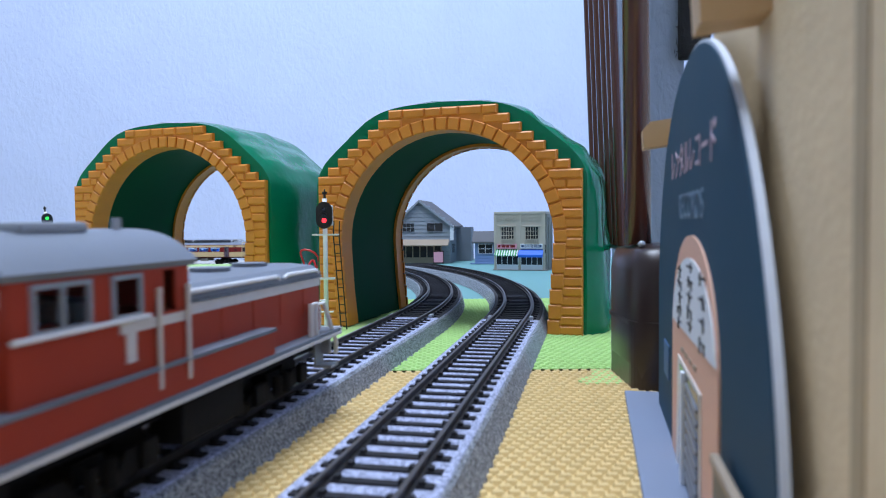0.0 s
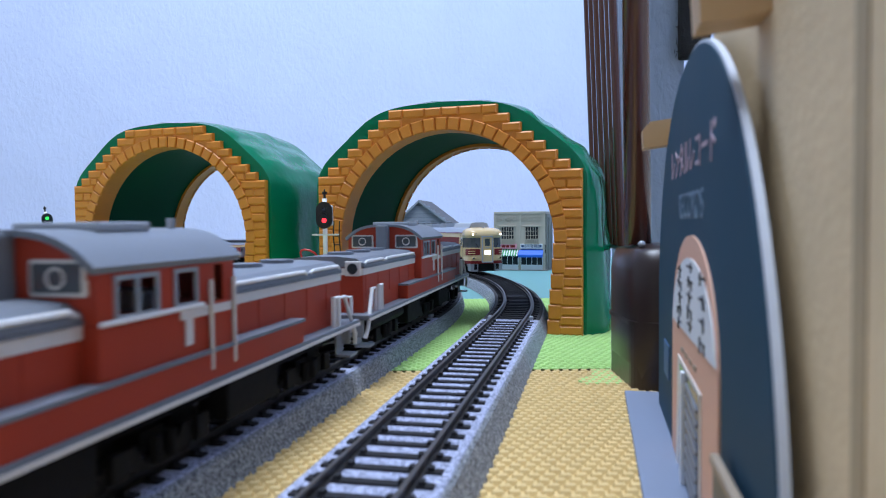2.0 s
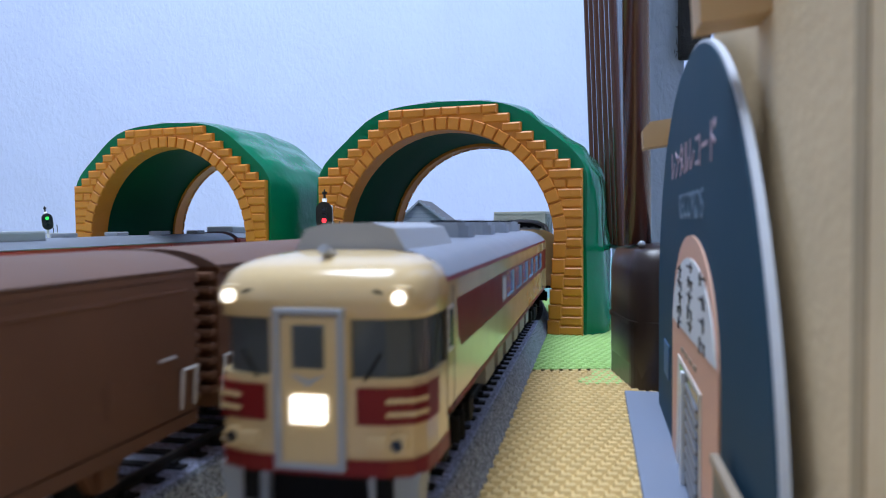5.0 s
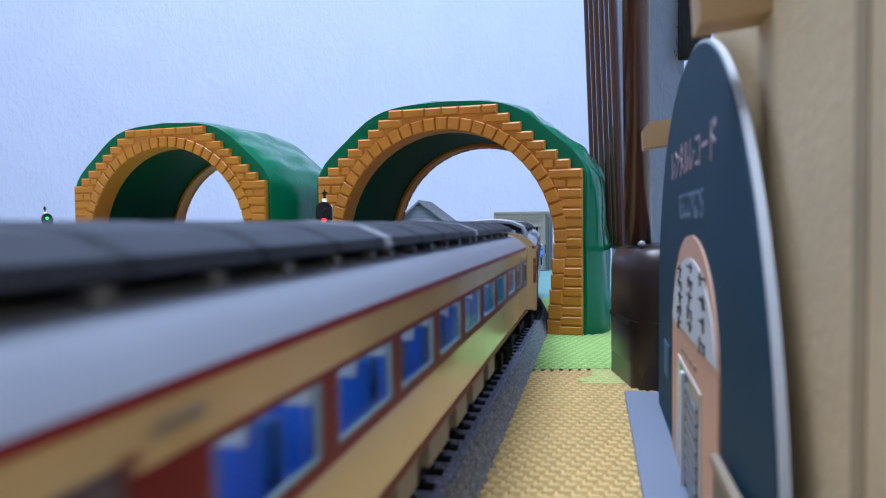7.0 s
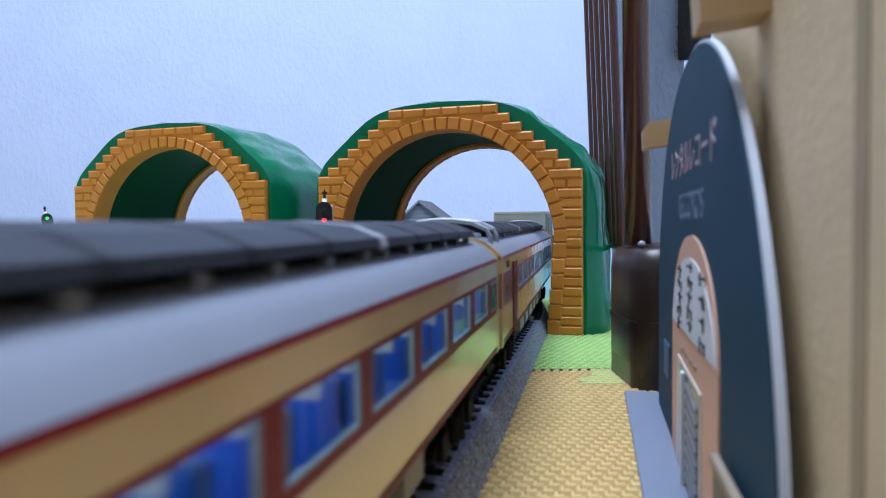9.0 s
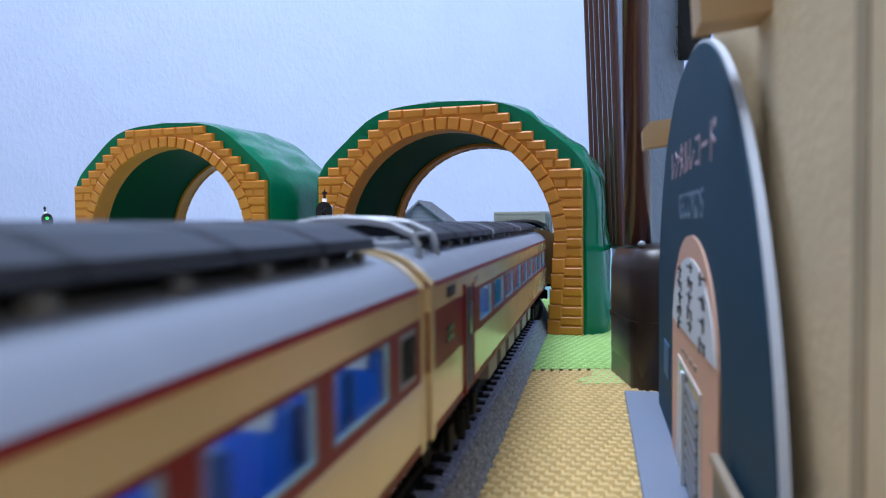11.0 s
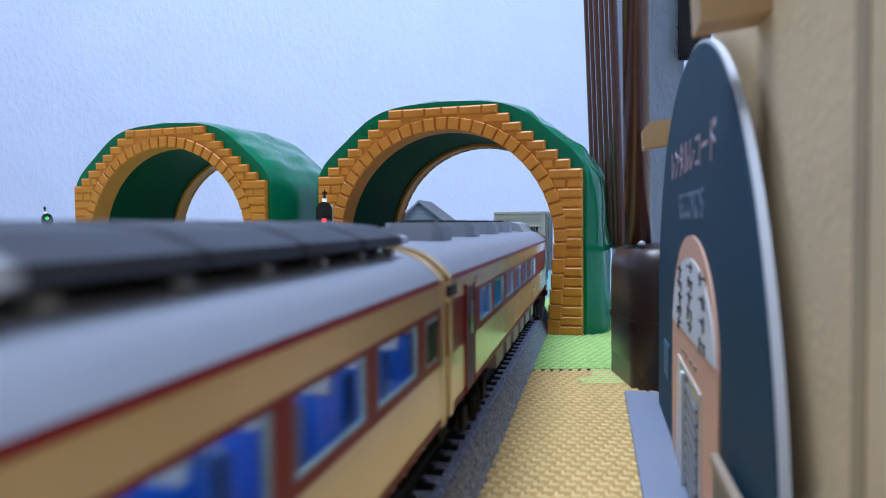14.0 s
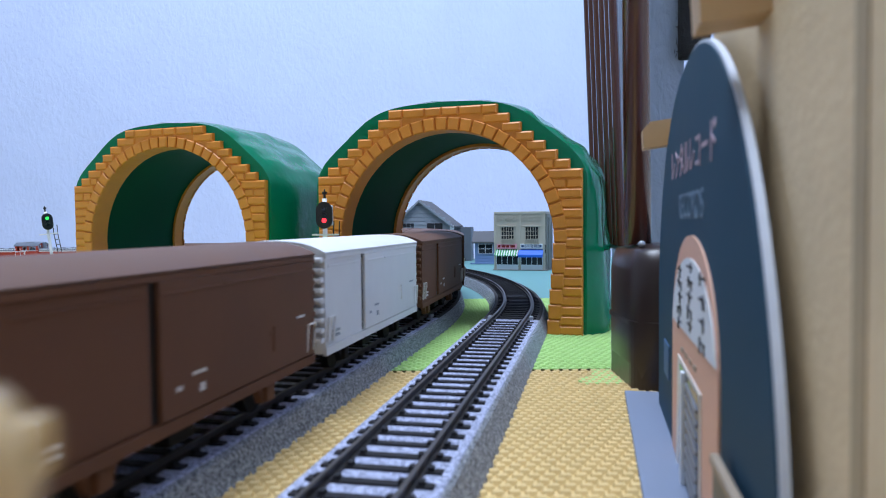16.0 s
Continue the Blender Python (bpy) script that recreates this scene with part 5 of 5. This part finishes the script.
stand = thing("brown_slatted_stand", "dark brown lacquered stand with slats and plastic foot", "furniture stand")
bm = bmesh.new()
box(bm, 62.7, 88.5, 226, 268, 0.2, 48.5, bev=9.0)
foot = part("plastic_foot", bm, BROWN_PLASTIC, stand, "rounded dark brown plastic foot", smooth=True)
bm = bmesh.new()
prism(bm, [(62.4 + r[0], 225.7 + r[1]) for r in rounded(26.4, 42.6, 9.0)], 21.6, 23.0, axis="z")
part("foot_ridge", bm, BROWN_PLASTIC, foot)
bm = bmesh.new()
prism(bm, [(63.0 + r[0], 226.4 + r[1]) for r in rounded(25.2, 41.2, 8.6)], 0.0, 21.8, axis="z")
part("foot_lower", bm, BROWN_PLASTIC, foot)
bm = bmesh.new()
bmesh.ops.create_uvsphere(bm, u_segments=12, v_segments=8, radius=1.4 * MM, matrix=Matrix.Translation(Vector((67.5, 236, 48.4)) * MM))
part("screw_cap", bm, STEEL, foot, smooth=True)
part("pole", R((69.6, 248, 48), (62.5, 248, 760), 4.7, 24), BROWN_POLE, stand, "glossy brown pole", smooth=True)
for k, (x, y) in enumerate(((103.5, 470), (100.3, 442), (97.4, 416), (95.0, 392), (92.4, 369), (90.0, 350))):
    bm = bmesh.new()
    rod(bm, (x, y, 44), (x - 26, y, 760), 2.3, 10)
    part("slat", bm, BROWN_POLE, stand)
part("bottom_rail", P([(85, 266), (88, 266), (107, 474), (103, 474)], 41, 44, axis="z"), BROWN_PLASTIC, stand)
part("rear_foot", B(101, 107, 466, 474, FLOOR_Z, 42, bev=0.8), BROWN_PLASTIC, stand)

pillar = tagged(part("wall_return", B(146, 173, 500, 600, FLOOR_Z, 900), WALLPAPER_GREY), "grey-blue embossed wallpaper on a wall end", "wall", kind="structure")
fuzz = thing("black_fur_cloth", "black fluffy cloth hanging on the wall end", "cloth")
bm = bmesh.new()
frng = random.Random(8)
for k in range(420):
    z = frng.uniform(172, 400)
    x, y = 168 + frng.uniform(-2.5, 8), 491 + frng.uniform(0, 7)
    a = frng.uniform(0, math.tau)
    rod(bm, (x, y, z), (x + 3.2 * math.cos(a), y - 1.5, z + 3.2 * math.sin(a)), 0.35, 3, 0.1)
tagged(part("fur", bm, FUR, fuzz), "black tufts", kind="stuff")
part("backing", B(168, 190, 492.5, 499.5, 170, 405, bev=2), FUR, fuzz)

# ---- colour-light signals ----


def signal(lit_red, label):
    ob = thing("railway_signal", label, "railway signal", "colour-light signals")
    part("mast", R((0, 0, 0), (0, 0, 70), 1.25, 12), WHITE, ob, "white mast", smooth=True)
    part("finial", R((0, 0, 69), (0, 0, 75), 0.9, 10, 0.3), SIGNAL_BLACK, ob)
    part("finial_ball", R((0, 0, 72.2), (0, 0, 73.6), 1.3, 12), SIGNAL_BLACK, ob)
    out = arc(0, 64, 4.2, 0, 180, 10) + arc(0, 58.2, 4.2, 180, 360, 10)
    headp = part("signal_head", P(out, -4.6, -2.4), SIGNAL_BLACK, ob, "black oval signal head")
    part("rear_box", B(-3.2, 4.4, -2.4, 1.4, 55.5, 66.5, bev=0.8), WHITE, headp, "white rear box")
    for z, on in ((63.8, "green"), (61.0, ""), (58.4, "red")):
        lit = (on == "red") == lit_red and on
        lens = LED_RED if lit and lit_red else LED_GREEN if lit else DARK_GLASS
        lp = part("lens", R((0, -5.0, z), (0, -4.4, z), 1.25, 14), lens, headp)
        part("hood", P([(1.7 * math.cos(a), z + 1.7 * math.sin(a)) for a in (0.2, 0.8, 1.57, 2.3, 2.94)] + [(1.45 * math.cos(a), z + 1.45 * math.sin(a)) for a in (2.94, 2.3, 1.57, 0.8, 0.2)], -6.6, -4.6), SIGNAL_BLACK, lp)
    part("platform", B(-6.6, 7.2, -2.4, 4, 50.4, 51.2), WHITE, ob, "white service platform")
    part("lower_bracket", B(-3.2, 5, -1.8, 2, 27, 28), WHITE, ob)
    for x in (5.2, 8.2):
        part("ladder_stile", tube([(x - 0.6, 1.5, 58), (x - 1.0, 1.5, 50), (x + 2.4, 1.5, 0)], 0.35), SIGNAL_BLACK, ob)
    for k in range(11):
        z = 4 + k * 4.6
        o = (50 - z) * 0.068
        part("ladder_rung", R((4.3 + o, 1.5, z), (7.2 + o, 1.5, z), 0.28, 5), SIGNAL_BLACK, ob)
    cage = part("rail_cage", tube([(-5, -2, 6), (-5, -2, 16), (0, -2, 16)], 0.7), WHITE, ob, "white wire cage at the mast foot")
    part("cage_bar", tube([(-5, -2, 10), (4, -2, 10)], 0.5), WHITE, cage)
    part("foot_plate", B(-6, 8, -5, 6, -0.2, 1.4, bev=0.3), WHITE, ob)
    return ob


sig = signal(True, "white signal mast with black head showing red")
sig.matrix_basis = site(-62.5, 369, 0, 4)
sig2 = signal(False, "leaning white signal mast with head showing green")
sig2.matrix_basis = Matrix.Translation(Vector((-333, 598, 0)) * MM) @ Matrix.Rotation(radians(-7), 4, "Y") @ Matrix.Rotation(radians(38), 4, "Z")

wire = thing("red_wire", "thin red wire curled up beside the tunnel", "wire")
part("strand", tube([(-84 + 14 * k / 16 + 3 * math.sin(k * 0.7), 396, 2 + 40 * math.sin(math.pi * k / 16) ** 0.6) for k in range(17)], 0.6), WIRE_RED, wire)
part("strand", tube([(-80 + 12 * k / 16, 393 + 2 * math.sin(k), 2 + 34 * math.sin(math.pi * k / 16) ** 0.6) for k in range(17)], 0.6), WIRE_RED, wire)

# ---- model buildings on the teal mat ----


def place_facing(ob, ax, ay, bx, by):
    """Origin at (ax, ay), its x axis towards (bx, by)."""
    ob.matrix_basis = site(ax, ay, 0, math.degrees(math.atan2(by - ay, bx - ax)))


def window_unit(parent, x0, x1, z0, z1, frame_mat, cols=2, rows=1, y=-0.6):
    fr = part("window", B(x0, x1, y, 0.4, z0, z1), DARK_GLASS, parent)
    bm = bmesh.new()
    t = 0.55
    for k in range(cols + 1):
        x = x0 + (x1 - x0) * k / cols
        box(bm, x - t / 2, x + t / 2, y - 0.5, y + 0.1, z0, z1)
    for k in range(rows + 1):
        z = z0 + (z1 - z0) * k / rows
        box(bm, x0 - t / 2, x1 + t / 2, y - 0.5, y + 0.1, z - t / 2, z + t / 2)
    part("window_frame", bm, frame_mat, fr)
    return fr


shop = thing("model_shop", "grey two-storey model shop with green and blue awnings", "model building")
part("wall", B(0, 60, 0, 46, 0, 66), CONCRETE, shop)
part("flat_roof", B(-0.8, 60.8, -0.8, 46.8, 66, 69, bev=0.4), CONCRETE, shop, "pale coping of the flat roof")
part("side_wall", B(60.05, 62.2, 3, 44, 0, 66), CONCRETE_DARK, shop)
for x in (-0.6, 29.4, 58.2):
    part("pilaster", B(x, x + 2.4, -1.0, 0.5, 0, 66), CONCRETE, shop)
for r in range(3):
    for k in range(9):
        x = 3 + k * 6.2 + (3 if r % 2 else 0)
        if 29 < x + 2.4 < 33 or x > 55:
            continue
        part("brick", B(x, x + 3.6, -0.8, 0.2, 58.6 + r * 1.9, 60.0 + r * 1.9), CONCRETE, shop)
for x in (8.5, 37.5):
    window_unit(shop, x, x + 15, 36, 51, CONCRETE, 5, 3)
    part("lintel", B(x - 2.5, x + 17.5, -1.6, 0.3, 51.2, 52.8, bev=0.3), CONCRETE, shop)
    part("balcony_rail", B(x - 1, x + 16, -2.4, -1.4, 36, 37), CONCRETE, shop)
    for k in range(8):
        part("baluster", B(x - 0.6 + k * 2.2, x + 0.3 + k * 2.2, -2.3, -1.5, 31.5, 36), CONCRETE, shop)
    part("balcony_floor", B(x - 1, x + 16, -2.4, 0.2, 30.6, 31.6), CONCRETE, shop)
p = part("sign", B(3, 27, -1.8, 0.2, 25.4, 31.0), SIGN_PINK, shop, "pink sign with dark marks")
for x, w in ((4.5, 3), (9, 4.5), (14.5, 3.5), (19.5, 5.5)):
    part("writing_bar", B(x, x + w, -2.0, -1.7, 26.8, 29.6), DARK_RED, p)
p = part("sign", B(31.5, 57.5, -1.8, 0.2, 25.6, 31.2), SIGN_WHITE, shop, "white sign with blue writing")
fc = bpy.data.curves.new("sign_text", "FONT")
fc.body, fc.size, fc.extrude, fc.align_x = "小川豆腐店", 4.0 * MM, 0.12 * MM, "CENTER"
tx = new("sign_text", fc)
dg = bpy.context.evaluated_depsgraph_get()
tme = bpy.data.meshes.new_from_object(tx.evaluated_get(dg))
bpy.data.objects.remove(tx)
tme.materials.clear()
tme.materials.append(SIGN_INK)
to = new("sign_text", tme)
to.parent = p
to.matrix_basis = Matrix.Translation(Vector((45.5, -2.0, 26.9)) * MM) @ Matrix.Rotation(math.pi / 2, 4, "X")
part("writing_bar", B(32.6, 35.4, -2.0, -1.7, 27, 30), SIGN_INK, p)
part("writing_bar", B(54.2, 56.6, -2.0, -1.7, 27, 30), SIGN_INK, p)
aw = part("awning", face([(-7.0, 16.6), (-7.0, 17.6), (0, 24.4), (0, 22.8)], 1, 28.5), SIGN_WHITE, shop, "green and white striped awning")
for k in range(9):
    part("stripe", face([(-7.15, 16.5), (-7.15, 17.8), (-0.1, 24.7), (-0.1, 23.4)], 1.2 + k * 3.05, 2.9 + k * 3.05), AWNING_GREEN, aw)
part("awning", face([(-7.0, 15.4), (-7.0, 18.4), (0, 24.6), (0, 22.8)], 29.5, 58.5), AWNING_BLUE, shop, "bright blue awning")
for x0, x1 in ((2.4, 28.6), (32, 57.5)):
    window_unit(shop, x0, x1, 6.2, 16.8, SIGN_WHITE, 4, 1)
    part("stall_riser", B(x0, x1, -0.9, 0.3, 0.4, 6.0), SIGN_WHITE, shop)
window_unit(shop, 60, 62, 20, 30, CONCRETE_DARK, 1, 1)
part("side_pipe", R((63.4, 10, 0), (63.4, 10, 62), 0.9, 8), CONCRETE_DARK, shop)
part("plinth", B(-2, 64, -3, 48, -0.2, 0.6), CONCRETE_DARK, shop)
place_facing(shop, 61.7, 829, 118.7, 810.5)

annex = thing("brown_model_house", "dark brown model house beside the grey shop", "model building")
part("wall", B(0, 40, 0, 40, 0, 52), BROWN_PLASTIC, annex)
part("roof", P([(-2, 52), (42, 52), (20, 66)], -2, 42), SHINGLE, annex)
place_facing(annex, 140, 850, 178, 840)

house = thing("model_house", "grey-blue clapboard model house with gable and tan awning", "model building")
W, Dp = 79.0, 92.0
EAVE, PEAK = 54.0, 87.0
part("wall", P([(0, 0), (W, 0), (W, EAVE), (W / 2 - 4, PEAK - 1.5), (0, EAVE)], 0, Dp), SIDING_DARK, house)
for k in range(15):
    z = k * 5.4
    zt = z + 5.1
    x0, x1 = 0.0, W
    if z > EAVE:
        f = (z - EAVE) / (PEAK - EAVE)
        x0, x1 = (W / 2 - 4) * f, W - (W / 2 + 4) * f
    if z > 78:
        continue
    part("clapboard", P([(-0.9, z), (0.1, z), (0.1, zt), (-0.3, zt)], x0, x1, axis="x"), SIDING, house)
for sgn in (-1, 1):
    rid, ev = (W / 2 - 4, PEAK), ((-5, EAVE - 4) if sgn < 0 else (W + 5, EAVE - 4))
    part("roof", P([rid, ev, (ev[0], ev[1] + 2.2), (rid[0], rid[1] + 2.2)], -4, Dp + 4), SHINGLE, house, "grey shingled roof slope")
    part("barge_board", P([(rid[0], rid[1] - 1), (ev[0], ev[1] - 1), (ev[0], ev[1] + 2.4), (rid[0], rid[1] + 2.4)], -4.8, -4.0), SIDING, house)
window_unit(house, 5, 28, 44.5, 56.5, SIDING, 4, 2, y=-1.2)
window_unit(house, 46, 69, 44.5, 56.5, SIDING, 2, 1, y=-1.2)
part("lower_roof", face([(-13, 24.5), (-13, 26), (0, 34), (0, 31)], -4, W - 1), TAN, house, "tan sloping awning over the shop front")
part("shop_front", B(5, 66, -1.0, 0.3, 2, 24), DARK_GLASS, house)
for k in range(7):
    part("front_post", B(4.4 + k * 10.2, 5.8 + k * 10.2, -1.8, -0.8, 0, 25), TAN, house)
part("front_rail", B(4, 67, -1.9, -0.9, 7.0, 8.2), TAN, house)
part("front_board", B(4, 67, -1.5, -0.9, 0.5, 7), TAN, house)
part("hanging_sign", B(W + 0.5, W + 5.5, -3.4, -2.6, 32, 53), SIGN_WHITE, house, "white upright sign")
st = part("standing_sign", B(58, 71, -14.6, -13.6, 2, 16.5), SIGN_PINK, house, "pink standing sign")
part("sign_frame", B(57, 72, -13.6, -12.8, 0, 18), BROWN_PLASTIC, st)
for y, z0, z1 in ((12, 44, 56), (40, 44, 56), (20, 14, 26)):
    fr = part("side_window", B(W - 0.3, W + 0.7, y, y + 16, z0, z1), DARK_GLASS, house)
    for q in (y, y + 8, y + 16):
        part("window_bar", B(W + 0.4, W + 1.1, q - 0.3, q + 0.3, z0, z1), SIDING, fr)
part("side_wing", B(W, W + 22, 60, Dp, 0, 50), SIDING_DARK, house)
place_facing(house, -67.8, 989, 10.1, 976)

hut = thing("blue_model_house", "small blue clapboard model house with grey roof", "model building")
part("wall", B(0, 46, 0, 40, 0, 30), BLUE_HOUSE, hut)
for k in range(6):
    part("clapboard", P([(-0.8, k * 4), (0.1, k * 4), (0.1, k * 4 + 3.8), (-0.2, k * 4 + 3.8)], 0, 46, axis="x"), BLUE_HOUSE, hut)
part("roof", P([(-4, 28), (20, 42), (44, 28), (44, 30.5), (20, 44.5), (-4, 30.5)], -4, 50, axis="x"), SHINGLE, hut)
window_unit(hut, 5, 24, 14, 27, SIGN_WHITE, 2, 2, y=-1.1)
window_unit(hut, 27, 42, 14, 27, SIGN_WHITE, 2, 2, y=-1.1)
part("step", B(-6, 50, -8, 0, 0, 1.4), BLUE_HOUSE, hut)
place_facing(hut, 44, 956, 84, 950)

# ---- what moves ----


def riding(line, s, hold):
    """The pose of a car on its line with the bogies hold millimetres each way of s."""
    a, b = line.at(s - hold)[0], line.at(s + hold)[0]
    c = (a + b) / 2 + Vector((0, 0, RAIL_TOP))
    v = b - a
    return Matrix.Translation(c * MM) @ Matrix.Rotation(math.atan2(-v.x, v.y), 4, "Z") @ Matrix.Rotation(math.atan2(v.z, v.xy.length), 4, "X")


def express_front(t):
    return 717.5 - 143 * (t - 1.5) if t < 1.5 else 245 - 175 * (t - 4.2) if t < 4.2 else 245 - 185 * (t - 4.2) if t < 6.3 else -143.5 - 171 * (t - 6.3)


def freight_front(t):
    return 202 + 113 * t if t < 4.5 else 710.5 + 118.3 * (t - 4.5)


def commuter_front(t):
    return 334 + 161 * (t - 1.4)


TICKS = [k * 0.25 for k in range(65)]


def motions():
    half_turn = Matrix.Rotation(math.pi, 4, "Z")
    s = 0.0
    for car, length in EXPRESS:
        off = s + length / 2
        walk(car, [(t, riding(NEAR, express_front(t) + off, length / 2 - 40) @ half_turn) for t in TICKS])
        s += length + 4.3
    s = 0.0
    for car, length, hold in FREIGHT:
        off = s + length / 2
        walk(car, [(t, riding(MIDDLE, freight_front(t) - off, hold)) for t in TICKS])
        s += length
    s = 0.0
    for car, length in COMMUTER:
        off = s + length / 2
        walk(car, [(t, riding(FAR, commuter_front(t) - off, length / 2 - 34)) for t in TICKS])
        s += length + 3


def spare(proto):
    return copy_thing(proto, Matrix.Identity(4))


head = express_car(255, 1, "boxes", "cream and maroon express driving coach with lit headlights")
mid = express_car(259, 0, "covers", "cream and maroon express coach with charcoal roof covers")
tail = express_car(258, -1, "boxes", "cream and maroon express driving coach with grey roof boxes")
EXPRESS = [(head, 255), (mid, 259)] + [(spare(mid), 259) for _ in range(4)] + [(tail, 258)]
loco = locomotive("vermilion centre-cab diesel locomotive with white handrails")
loco.scale = (1, 0.91, 1)
loco_two = spare(loco)
brown = wagon(BROWN, BROWN_DARK, "brown covered goods wagon with sliding doors")
white = wagon(WHITE, WHITE, "white covered goods wagon with ribbed ends")
for w in (brown, white):
    w.scale = (1, 0.925, 1)
FREIGHT = [(loco, 209, 64), (loco_two, 209, 64)]
for k in range(17):
    FREIGHT.append((white if k == 12 else brown if k == 0 else spare(brown), 113, 29.5))
lead_car = commuter_car(217, 0, "red commuter railcar with lit blue-white windows")
last_car = commuter_car(217, -1, "red commuter railcar with white end lights")
COMMUTER = [(lead_car, 217), (spare(lead_car), 217), (spare(lead_car), 217), (last_car, 217)]

motions()
